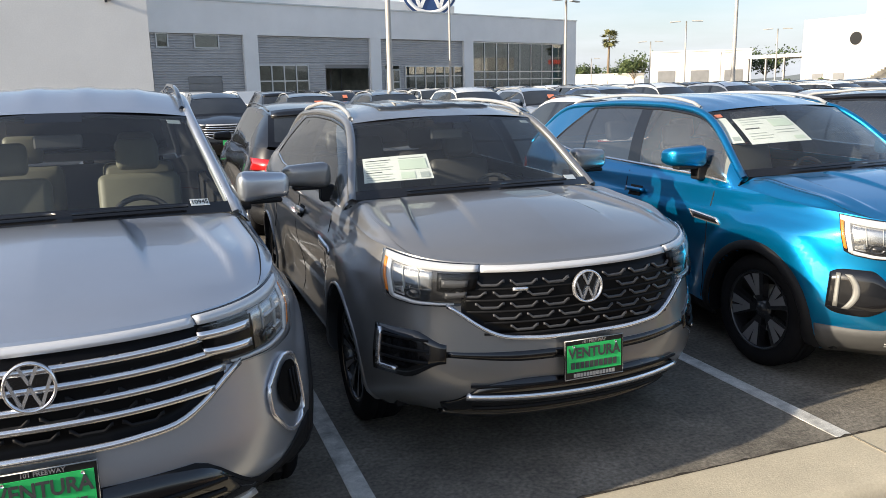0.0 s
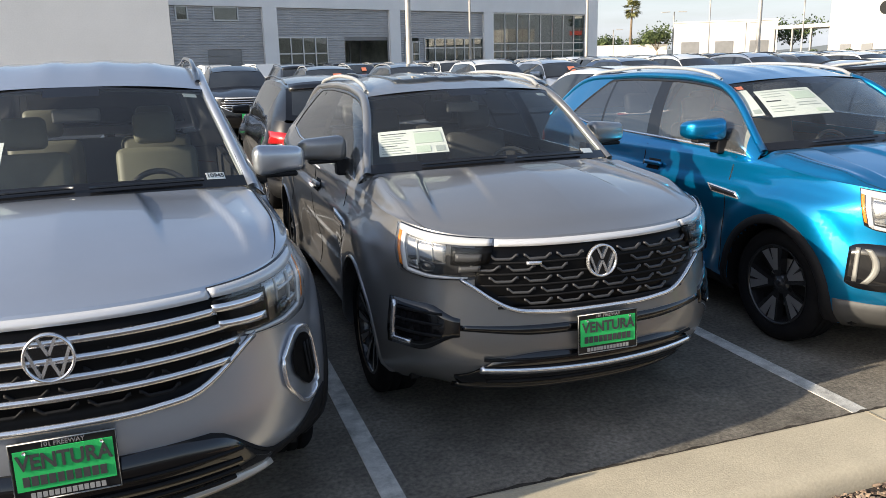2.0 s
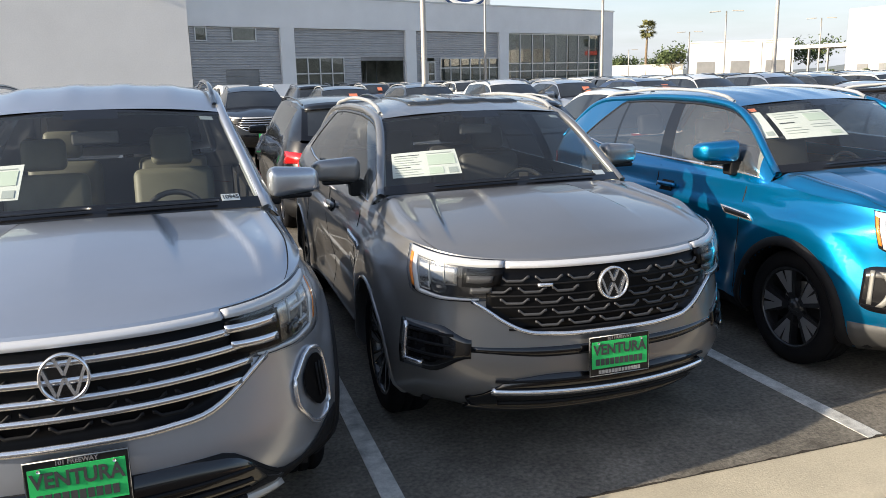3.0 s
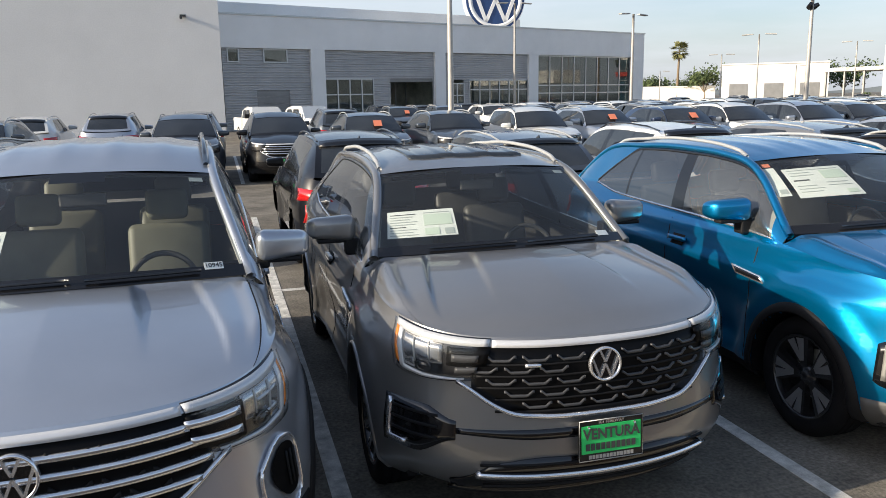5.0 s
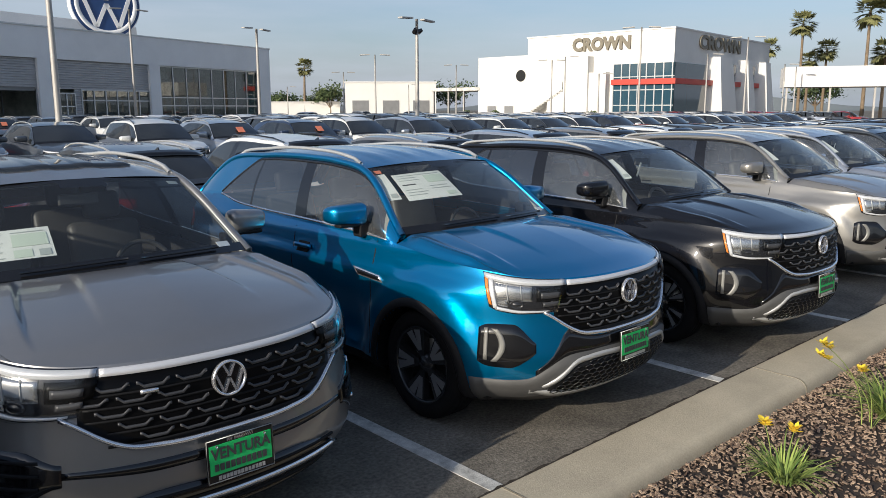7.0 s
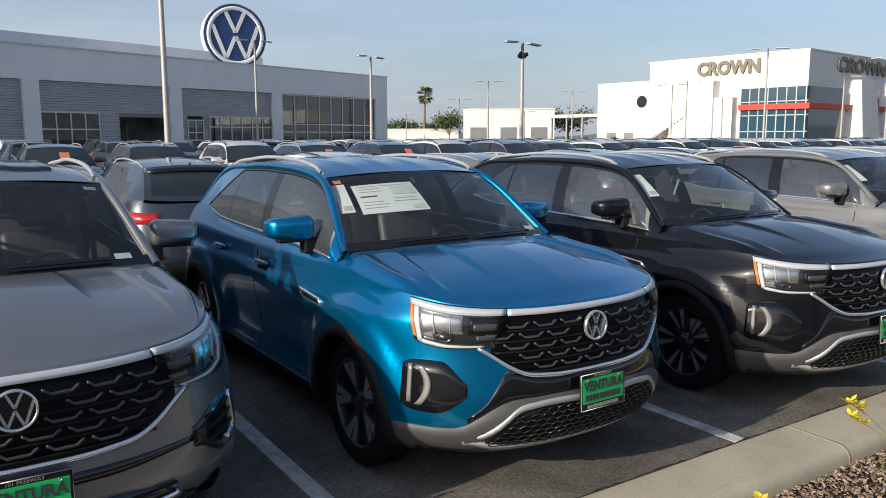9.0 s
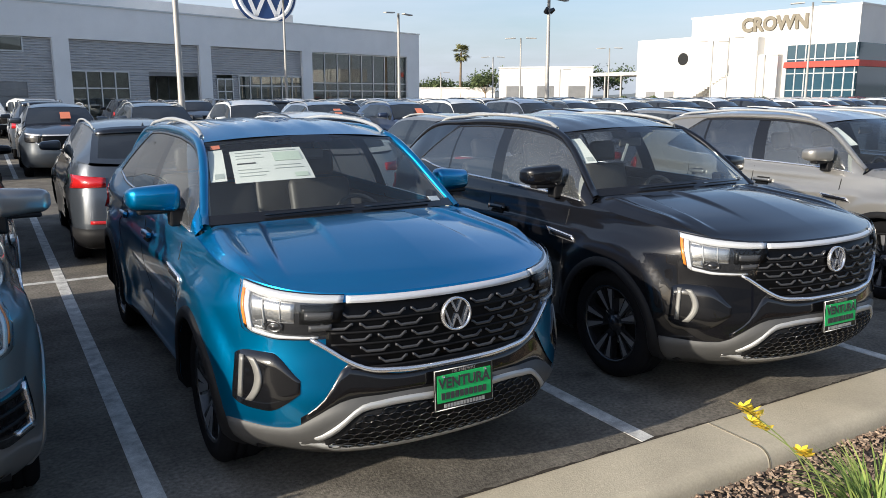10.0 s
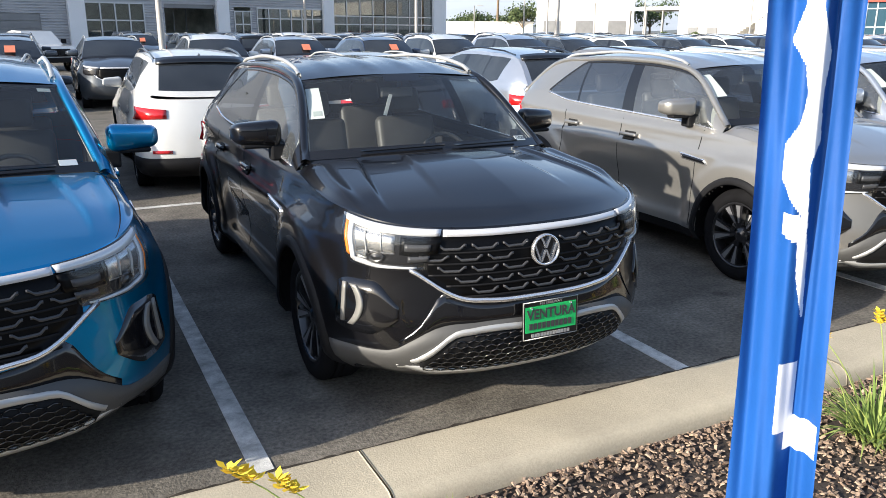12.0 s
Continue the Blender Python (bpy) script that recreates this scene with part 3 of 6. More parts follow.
    for sg in (1, -1):
        fn = cabin_row if sg > 0 else (lambda s, t: Vector((-cabin_row(s, t).x, cabin_row(s, t).y, cabin_row(s, t).z)))
        g = split_grid(fn, su, sv, cab_class, flip=sg < 0)
        mesh_object("pillar", *g["paint"], paint, car)
        for c in ("trim_b", "trim_c"):
            mesh_object("pillar_trim", *g[c], M_TRIM, car, "black pillar trim")
        for c, mt in (("front", M_FRONTGLASS), ("rear", M_TINT), ("quarter", M_TINT)):
            o = mesh_object("side_window", *g[c], mt if fine else M_FARGLASS, car, "dark tinted side window")
            o.visible_shadow = not fine
        if fine:
            strip = patch(cabin, .05, .805, lambda s: glass_lo(s) - .035, lambda s: glass_lo(s) + .004, 44, 1, .006, .01)
            mesh_object("chrome_strip", *(strip if sg > 0 else mirrored(strip)), M_CHROME, car, "chrome strip under the side windows")
            rim = patch(cabin, .05, .805, lambda s: max(glass_hi(s), glass_lo(s)) - .01, lambda s: max(glass_hi(s), glass_lo(s)) + .035, 44, 1, .004, .008)
            mesh_object("window_rim", *(rim if sg > 0 else mirrored(rim)), M_TRIM, car, "black rim over the side windows")
            inner = patch(lambda s, t: cabin(s, t) - Vector((.035, 0, 0)), .012, .085, .02, .97, 2, 10, 0, .006)
            mesh_object("inner_pillar", *(inner if sg > 0 else mirrored(inner)), M_LINER, car, "pale inner windscreen pillar")
        line = [F["edge"](s) for s in np.linspace(0, 1, 40 if fine else 12)]
        if fine:
            mesh_object("roof_frame", *tube([(p[0] * sg, p[1], p[2] - .012) for p in line], .030, 8), paint, car)
        # roof rail
        pts = []
        for s in np.linspace(.225, .80, 24 if fine else 8):
            e, k = F["edge"](s), max(0.0, math.sin(math.pi * (s - .225) / .575)) ** .35
            pts.append(((e[0] - .03) * sg, e[1], e[2] + .012 + .045 * k))
        mesh_object("roof_rail", *tube(pts, .0145, 8), M_SATIN if trim != "bars" else M_GLOSSBLACK, car, "satin silver roof rail" if trim != "bars" else "black roof rail")
    g = split_grid(F["tailglass"], spaced([-1, -.88, .88, 1], .1 if fine else .3), spaced([0, .06, .86, 1], .15), lambda i, j: "g" if abs(i) < .88 and .06 < j < .86 else "t")
    mesh_object("rear_window", *g["g"], M_FARGLASS, car, "dark rear window")
    mesh_object("tailgate", *g["t"], paint, car)
    # spoiler, tail lamps
    sp = patch(lambda i, j: F["tailglass"](i, j), -.93, .93, -.10, .10, 12, 2, .03, .035)
    mesh_object("spoiler", *sp, M_GLOSSBLACK, car, "gloss black roof spoiler")
    for sg in (1, -1):
        tl = patch(body, a_y(4.50), A - .60, lambda a: .99 + .03 * (a - a_y(4.50)), lambda a: 1.16 - .06 * (a - a_y(4.50)), 10, 2, .014, .02)
        mesh_object("tail_lamp", *(tl if sg > 0 else mirrored(tl)), M_TAIL, car, "red tail lamp")
        rf = patch(body, A - .80, A - .55, .56, .60, 4, 1, .012, .02)
        mesh_object("reflector", *(rf if sg > 0 else mirrored(rf)), M_TAIL, car, "red rear reflector")
    for sg in (1, -1):
        rb = patch(body, a_y(4.42), A, .26, lambda a: .50, 14, 2, .012, .02)
        mesh_object("rear_bumper", *(rb if sg > 0 else mirrored(rb)), M_BLACKCLAD, car, "black plastic rear bumper")
    # antenna fin
    bm = bmesh.new()
    p = roof(0, .93)
    vs3 = [bm.verts.new(c) for c in ((-.022, p.y - .10, p.z), (.022, p.y - .10, p.z), (.026, p.y + .07, p.z - .02), (-.026, p.y + .07, p.z - .02), (0, p.y + .05, p.z + .075), (0, p.y + .02, p.z + .065))]
    for q in ((0, 1, 5), (1, 2, 4, 5), (2, 3, 4), (3, 0, 5, 4), (3, 2, 1, 0)):
        bm.faces.new([vs3[k] for k in q])
    part("antenna_fin", bm, M_GLOSSBLACK, car)
    # mirrors
    mz = 1.315 if kind == "wagon" else 1.37
    for sg in (1, -1):
        bm = bmesh.new()
        box(bm, -.150, .150, -.068, .078, -.078, .086, .05, 4)
        for vert in bm.verts:
            if vert.co.x > 0:
                vert.co.y += .04 * (vert.co.x / .115) ** 2
                vert.co.z *= 1 - .22 * (vert.co.x / .115)
        bmesh.ops.transform(bm, matrix=pose(1.035, 1.74, mz), verts=bm.verts)
        if sg < 0:
            for vert in bm.verts:
                vert.co.x *= -1
            bmesh.ops.reverse_faces(bm, faces=bm.faces)
        low = bm.copy()
        bmesh.ops.bisect_plane(low, geom=low.verts[:] + low.edges[:] + low.faces[:], plane_co=(0, 0, mz - .025), plane_no=(0, .25, 1), clear_outer=True)
        for vert in low.verts:
            vert.co = Vector((1.035 * sg, 1.74, mz)) + (vert.co - Vector((1.035 * sg, 1.74, mz))) * 1.025
        mir = part("mirror", bm, paint, car, smooth=True)
        if fine:
            part("mirror_base", low, M_GLOSSBLACK, mir, "gloss black lower mirror shell", smooth=True)
        else:
            low.free()
        if not fine:
            continue
        bm = bmesh.new()
        box(bm, .90, 1.13, 1.705, 1.79, mz - .088, mz - .060, .012)
        box(bm, .84, .955, 1.70, 1.80, 1.20, mz - .064, .014)
        if sg < 0:
            for vert in bm.verts:
                vert.co.x *= -1
            bmesh.ops.reverse_faces(bm, faces=bm.faces)
        part("mirror_foot", bm, M_BLACKCLAD, mir, "black mirror foot")
    # wheels
    proto = build_wheel(car, wheel, fine)
    for k, (sx, ax) in enumerate(((-1, AXLE_F), (1, AXLE_F), (-1, AXLE_R), (1, AXLE_R))):
        m = pose(sx * .845, ax, WHEEL_R, 17 * k, 0, 0) @ pose(0, 0, 0, 0, 0, 180 if sx > 0 else 0)
        if k == 0:
            proto.matrix_basis = m
        else:
            copy_thing(proto, m).parent = car
    # underside
    bm = bmesh.new()
    box(bm, -.85, .85, .5, 4.6, .26, .40)
    box(bm, -.45, .45, .28, .55, .27, .85)
    part("underbody", bm, M_BLACKCLAD, car, "black underbody")
    front_details(car, F, trim, fine, paint)
    if fine:
        cabin_details(car, F, trim, pale, papers, tag)
        # door gaps, handles and fender badge
        for sg in (1, -1):
            fn = body if sg > 0 else (lambda a, z: Vector((-body(a, z).x, body(a, z).y, body(a, z).z)))
            for y0, z0 in ((1.56, .36), (2.62, .36), (3.56, .75)):
                mesh_object("door_gap", *patch(fn, a_y(y0) - .004, a_y(y0) + .004, z0, 1.19, 1, 14, .0015, .004, sg), M_SEAM, car)
            for y0, z0 in ((2.36, 1.03), (3.30, 1.05)):
                h = patch(fn, a_y(y0), a_y(y0 + .22), z0, z0 + .032, 8, 2, .034, .026, sg)
                mesh_object("door_handle", *h, paint, car)
                # Flat near-black patch painted in for the shade of the handle recess.
                mesh_object("handle_recess", *patch(fn, a_y(y0 + .03), a_y(y0 + .19), z0 - .03, z0 + .05, 6, 2, .002, .004, sg), M_SEAM, car, "dark recess behind the handle")
            def slanted(q, z):
                return fn(q + .9 * (z - .94), z)
            mesh_object("fender_badge", *patch(slanted, a_y(1.44), a_y(1.72), lambda a: .910 + .07 * (a - a_y(1.44)), lambda a: .958 + .10 * (a - a_y(1.44)), 8, 1, .008, .010, sg), M_CHROME, car, "chrome badge behind the front wheel")
            mesh_object("fender_badge_inlay", *patch(slanted, a_y(1.452), a_y(1.70), lambda a: .919 + .07 * (a - a_y(1.44)), lambda a: .949 + .10 * (a - a_y(1.44)), 8, 1, .010, .008, sg), M_GLOSSBLACK, car, "gloss black inlay")
    return car


def front_details(car, F, trim, fine, paint):
    body, ztop, a_x, a_y = (F[k] for k in ("body", "ztop", "a_x", "a_y"))
    n = 40 if fine else 10
    low = curve_of([(0, .715), (.30, .722), (.44, .742), (.52, .785), (.60, .845), (.66, .885), (.70, .90)])
    ax = a_x(.515)

    def low_a(a):
        return low(abs(F["plan"](a)[1]))
    g = mesh_object("grille", *patch(body, -a_x(.60), a_x(.60), low_a, lambda a: ztop(a) - .040, n, 4, .006, .012), M_GRILLE, car, "black radiator grille with raised winglets")
    # bright bar under the hood edge
    mesh_object("chrome_bar", *patch(body, -ax, ax, lambda a: ztop(a) - .044, lambda a: ztop(a) - .014, n, 2, .012, .02), M_LIGHTBAR, car, "bright bar along the hood edge")
    v = patch(body, -a_x(.66), a_x(.66), lambda a: low_a(a) - .020, lambda a: low_a(a) + .001, n, 1, .020, .024)
    mesh_object("grille_frame", *v, M_CHROME, car, "chrome lower frame of the grille")
    if trim == "bars":
        for z, w in ((.985, .53), (.925, .60), (.862, .60), (.80, .555)):
            mesh_object("grille_bar", *patch(body, -a_x(w), a_x(w), lambda a: z - .010 + .012 * (abs(a) / .6) ** 2, lambda a: z + .010 + .014 * (abs(a) / .6) ** 2, n, 1, .022, .02), M_CHROME, g, "chrome grille bar")
    if fine:
        rows = (.985, .930, .875, .820, .765)
        for k, z in enumerate(rows):
            for c in range(-4, 5):
                x = (c + (.5 if k % 2 else 0)) * .158
                if abs(x) > .56 or low(abs(x) + .06) > z - .02 or (abs(x) < .10 and abs(z - .94) < .075):
                    continue
                def zig(d):
                    return float(np.interp(abs(d), (.038, .060), (-.007, .012)))
                a0, a1 = a_x(x - .066), a_x(x + .066)
                mesh_object("winglet", *patch(body, a0, a1, lambda a: z - .008 + zig(a - (a0 + a1) / 2), lambda a: z + .004 + zig(a - (a0 + a1) / 2), 14, 1, .016, .012), M_CLADLINE if trim != "bars" else M_BLACKCLAD, g)
            if trim != "bars":
                w = .58 if k < 3 else .50
                mesh_object("grille_slat", *patch(body, -a_x(w), a_x(w), z - .034, z - .024, n, 1, .010, .008), M_BLACKCLAD, g)
    if trim == "sport":
        mesh_object("trim_badge", *patch(body, a_x(-.37), a_x(-.30), .945, .962, 4, 1, .022, .014), M_CHROME, g, "small silver badge on the grille")
    # badge
    p = body(0, .94)
    if fine:
        roundel(car, (0, p.y - .016, .94), .082, .02, M_CHROME, M_GLOSSBLACK, turn=pose(0, 0, 0, -4, 0, 0))
    # head lamps
    lamp_low = curve_of([(.44, .93), (.52, .895), (.60, .878), (.72, .868), (.82, .872), (.88, .90), (.92, .97)])
    for sg in (1, -1):
        def put(name, vf, mat, parent, label=""):
            return mesh_object(name, *(vf if sg > 0 else mirrored(vf)), mat, parent, label)
        x0, x1 = a_x(.52), a_y(.50)

        def lo(a):
            return lamp_low(F["plan"](a)[1])
        def lampfn(u, v):
            q = (x0 + .05 * (1 - v)) * (1 - u) + (x1 - .075 * (1 - v)) * u
            return body(q, lo(q) + (ztop(q) - .006 - lo(q)) * v)
        nu = 20 if fine else 6
        lamp = put("head_lamp", patch(lampfn, 0, 1, 0, 1, nu, 6, .005, .012), M_LAMPDARK, car, "clear head lamp with bright light bars")
        put("light_bar", patch(lampfn, 0, .985, .80, .965, nu, 1, .014, .01), M_LIGHTBAR, lamp, "bright upper light bar")
        if not fine:
            continue
        put("side_marker", patch(lampfn, .945, .985, .10, .80, 2, 8, .013, .010), M_AMBER, lamp, "amber side marker")
        put("light_bar", patch(lampfn, .87, .932, .05, .82, 3, 8, .014, .01), M_LIGHTBAR, lamp, "bright outer light bar")
        put("light_bar", patch(lampfn, .16, .90, lambda u: .035, lambda u: .06 + .075 * u, 14, 1, .014, .01), M_LIGHTBAR, lamp, "bright lower light bar")
        put("lamp_bowl", patch(lampfn, .40, .87, lambda u: .36 - .10 * smooth(.7, .85, u), .79, 12, 4, .009, .006), M_LAMP, lamp, "bright upper reflector")
        put("lamp_bowl", patch(lampfn, .72, .87, .16, .40, 5, 3, .008, .006), M_LAMP, lamp, "bright outer reflector")
        put("lamp_rib", patch(lampfn, .70, .712, .30, .76, 1, 6, .016, .01), M_SATIN, lamp, "thin silver rib")
        put("lamp_rib", patch(lampfn, .53, .538, .40, .78, 1, 4, .014, .01), M_SATIN, lamp, "thin silver rib")
        if trim != "bars":
            ext = put("grille_corner", patch(lampfn, -.02, .345, lambda u: .36, lambda u: .76, 8, 3, .019, .014), M_GRILLE, lamp, "black grille corner reaching into the lamp")
            put("winglet", patch(lampfn, .06, .30, lambda u: .45 + .12 * abs(u - .18), lambda u: .62, 8, 2, .024, .008), M_CLADLINE, ext)
            put("winglet", patch(lampfn, .05, .26, .20, .33, 8, 1, .020, .008), M_CLADLINE, ext)
        else:
            ext = put("grille_corner", patch(lampfn, -.02, .40, lambda u: .14, lambda u: .74, 8, 3, .019, .014), M_GRILLE, lamp, "black grille corner reaching into the lamp")
            for v0 in (.24, .55):
                put("grille_bar", patch(lampfn, -.04, .36, v0, v0 + .13, 8, 1, .028, .012), M_CHROME, ext, "chrome grille bar")
            for v0 in (.30, .58):
                put("running_lamp", patch(lampfn, .55, .80, v0, v0 + .035, 6, 1, .016, .01), M_LIGHTBAR, lamp, "thin bright running lamp")
        c = lampfn(.60, .27)
        nn = normal_at(lampfn, .60, .27)
        e1 = nn.cross(Vector((0, 0, 1))).normalized()
        e2 = e1.cross(nn)
        v = []
        for r, d in ((1.0, .012), (.86, .020), (.80, .012), (.5, .018), (0.02, .022)):
            v += [c + nn * d + (e1 * 1.35 * math.cos(t) + e2 * .8 * math.sin(t)) * .034 * r for t in np.linspace(0, 2 * math.pi, 20, endpoint=False)]
        f = [(j * 20 + k, j * 20 + (k + 1) % 20, (j + 1) * 20 + (k + 1) % 20, (j + 1) * 20 + k) for j in range(4) for k in range(20)]
        put("projector", (v, f), M_LAMPDARK, lamp, "dark projector lens")
        cover = put("lens", patch(lampfn, .05, .995, .01, .985, 16, 5, .027, .002), M_LENS, lamp, "clear lamp cover")
        cover.visible_shadow = False
    if fine:
        lower_front(car, F, trim, fine, paint, n)
    # licence plate
    plate(car, F, fine)


def lower_front(car, F, trim, fine, paint, n):
    body, ztop, a_x, a_y = (F[k] for k in ("body", "ztop", "a_x", "a_y"))
    def px(a):
        return abs(F["plan"](a)[1])
    ae = a_y(.545)
    if trim == "outdoor":
        band_lo = curve_of([(0, .60), (.35, .60), (.55, .575), (.66, .50), (.72, .455), (.80, .44), (.97, .44)])
        band_hi = curve_of([(0, .70), (.40, .715), (.47, .745), (.52, .755), (.555, .70), (.59, .625), (.63, .57), (.70, .505), (.74, .47)])
        mesh_object("bumper_band", *patch(body, -a_x(.70), a_x(.70), lambda a: band_lo(px(a)), lambda a: band_hi(px(a)), n, 3, .004, .008), M_GLOSSBLACK, car, "gloss black band under the grille")
        mesh_object("bumper_cladding", *patch(body, -ae, ae, .24, lambda a: band_lo(px(a)) + .002, n + 10, 4, .008, .014), M_CLAD, car, "grey plastic bumper cladding")
        up = curve_of([(0, .545), (.38, .545), (.46, .530), (.56, .44), (.64, .375), (.70, .36)])
        lo = curve_of([(0, .335), (.40, .335), (.55, .338), (.66, .35), (.70, .36)])
        mesh_object("lower_grille", *patch(body, -a_x(.62), a_x(.62), lambda a: lo(px(a)) + .005, lambda a: max(up(px(a)), lo(px(a)) + .01), n, 3, .011, .006), M_BLACKCLAD, car, "black honeycomb lower grille")
        def flush(q, z):
            return body(q, z) + Vector((0, .022 * smooth(.57, .67, px(q)), 0))
        mesh_object("skid_trim", *patch(flush, -a_x(.68), a_x(.68), lambda a: up(px(a)), lambda a: up(px(a)) + .030, n, 2, .019, .018), M_SATIN, car, "satin silver bumper trim")
        mesh_object("skid_plate", *patch(flush, -a_x(.715), a_x(.715), lambda a: .296 + .045 * smooth(.55, .71, px(a)), lambda a: .338 + .03 * smooth(.5, .71, px(a)), n, 2, .020, .024), M_SATIN, car, "satin silver skid plate")
        if fine:
            lg = car.children[-3]
            for r in range(7):
                for c in range(-11, 12):
                    x, z = (c + (.5 if r % 2 else 0)) * .058, .355 + r * .028
                    if abs(x) > .60 or z + .02 > up(abs(x) + .02):
                        continue
                    a0 = a_x(x) if abs(x) > 1e-6 else 0.0
                    ring = []
                    for k in range(6):
                        al = math.pi / 6 + k * math.pi / 3
                        aa, zz = a0 + .033 * math.cos(al), z + .019 * math.sin(al)
                        ring.append(body(aa, zz) + normal_at(body, aa, zz) * .018)
                    mesh_object("honeycomb_cell", *tube(ring, .0042, 4, closed=True), M_GLOSSBLACK, lg)
        for sg in (1, -1):
            def put(name, vf, mat, parent, label=""):
                return mesh_object(name, *(vf if sg > 0 else mirrored(vf)), mat, parent, label)
            f0, f1 = a_x(.70), a_y(.49)
            mid, w = (f0 + f1) / 2, (f1 - f0) / 2
            fog = put("fog_lamp", patch(body, f0, f1, lambda a: .525 + .035 * abs((a - mid) / w) ** 5 + .06 * smooth(.1, 1, (mid - a) / w), lambda a: .80 - .03 * abs((a - mid) / w) ** 5 - .09 * smooth(.2, 1, (mid - a) / w), 22, 4, .006, .014), M_GLOSSBLACK, car, "gloss black fog lamp pocket with silver blades")
            put("fog_blade", patch(body, f1 - .066, f1 - .040, .57, .772, 3, 6, .014, .012), M_BLADE, fog, "satin grey fog lamp blade")
            put("fog_blade", patch(lambda q, z: body(q - .055 * (1 - ((z - .665) / .105) ** 2), z), f1 - .125, f1 - .085, .562, .768, 3, 14, .014, .012), M_BLADE, fog, "satin grey curved fog lamp blade")
    else:
        chrome = trim == "sport"
        air_lo = .30
        up = curve_of([(0, .56 if not chrome else .50), (.4, .56 if not chrome else .50), (.52, .53 if not chrome else .47), (.62, .44 if not chrome else .40), (.74, .36)])
        if chrome:
            mesh_object("air_slot", *patch(body, -a_x(.66), a_x(.66), lambda a: .60 + .02 * smooth(.3, .66, px(a)), .648, n, 2, .004, .008), M_GLOSSBLACK, car, "gloss black air slot")
        else:
            mesh_object("bumper_cladding", *patch(body, -ae, ae, .24, lambda a: .57 - .17 * smooth(.45, .72, px(a)) + .10 * smooth(.78, .93, px(a)), n + 10, 4, .008, .014), M_BLACKCLAD, car, "black plastic bumper cladding")
        mesh_object("lower_grille", *patch(body, -a_x(.70), a_x(.70), air_lo, lambda a: max(up(px(a)), air_lo + .02), n, 3, .012, .01), M_GLOSSBLACK, car, "black lower grille")
        if fine:
            lg = car.children[-1]
            for z in (.34, .385, .43, .475):
                mesh_object("grille_slat", *patch(body, -a_x(.56), a_x(.56), z, z + .010, n, 1, .020, .012), M_BLACKCLAD, lg)
        mesh_object("skid_trim", *patch(body, -a_x(.58 if chrome else .72), a_x(.58 if chrome else .72), lambda a: (.405 if chrome else .285) + .02 * px(a), lambda a: (.428 if chrome else .325) + .02 * px(a), n, 1, .030, .025), M_CHROME if chrome else M_SATIN, car, "chrome trim across the lower bumper" if chrome else "satin silver lip under the bumper")
        if chrome:
            mesh_object("chin", *patch(body, -a_x(.74), a_x(.74), .272, .297, n, 1, .024, .026), M_GLOSSBLACK, car, "gloss black chin spoiler")
        for sg in (1, -1):
            def put(name, vf, mat, parent, label=""):
                return mesh_object(name, *(vf if sg > 0 else mirrored(vf)), mat, parent, label)
            f0, f1 = a_x(.66 if chrome else .715), a_y(.50)
            mid, w = (f0 + f1) / 2, (f1 - f0) / 2
            lo0 = .50 if chrome else .52
            taper = (lambda a: lo0 + .09 * smooth(.0, 1, (mid - a) / w)) if chrome else (lambda a: lo0 + .07 * smooth(.2, 1, (mid - a) / w))
            topf = (lambda a: .74 - .06 * smooth(.2, 1, (mid - a) / w)) if chrome else (lambda a: .80 - .09 * smooth(.0, 1, (mid - a) / w))
            if chrome:
                fog = put("air_intake", patch(body, f0, f1, taper, topf, 12, 4, .006, .012), M_GLOSSBLACK, car, "black corner air intake with chrome blade")
                put("intake_blade", patch(body, f1 - .05, f1 - .028, .53, .725, 2, 5, .018, .016), M_CHROME, fog, "upright chrome blade")
                put("intake_blade", patch(body, f1 - .16, f1 - .03, .522, .54, 5, 1, .018, .016), M_CHROME, fog, "level chrome blade")
                for z in (.58, .635, .69):
                    put("intake_slat", patch(body, f0 + .09, f1 - .06, z, z + .012, 8, 1, .014, .012), M_BLACKCLAD, fog)
                continue
            am, hw, zm, hh = f1 - .175, .135, .665, .150

            def ring(scale, off, du=0.0, dz=0.0):
                out = []
                for k in range(36):
                    c, e = math.cos(2 * math.pi * k / 36), math.sin(2 * math.pi * k / 36)
                    u, w = math.copysign(abs(c) ** .62, c), math.copysign(abs(e) ** .62, e)
                    pinch = 1 - .42 * smooth(.0, 1.0, -u)
                    q, z = am + hw * (u * scale + du), zm + hh * (w * pinch * scale + dz) - .012 * u
                    out.append(body(q, z) + normal_at(body, q, z) * off)
                return out

            def disc(pts):
                mid = sum(pts, Vector()) / len(pts)
                return [mid, *pts], [(0, 1 + k, 1 + (k + 1) % len(pts)) for k in range(len(pts))]
            fog = put("air_intake", tube(ring(1.0, .010), .010, 8, closed=True), M_CHROME, car, "silver-framed corner air intake")
            put("intake_dish", disc(ring(.97, .008)), paint, fog)
            put("intake_opening", disc(ring(.70, .013, .14, .12)), M_GRILLE, fog, "black opening")
            for k in range(3):
                put("intake_slat", patch(body, am + .03 + .03 * k, am + .04 + .03 * k, .61, .745, 1, 4, .018, .006), M_BLACKCLAD, fog)


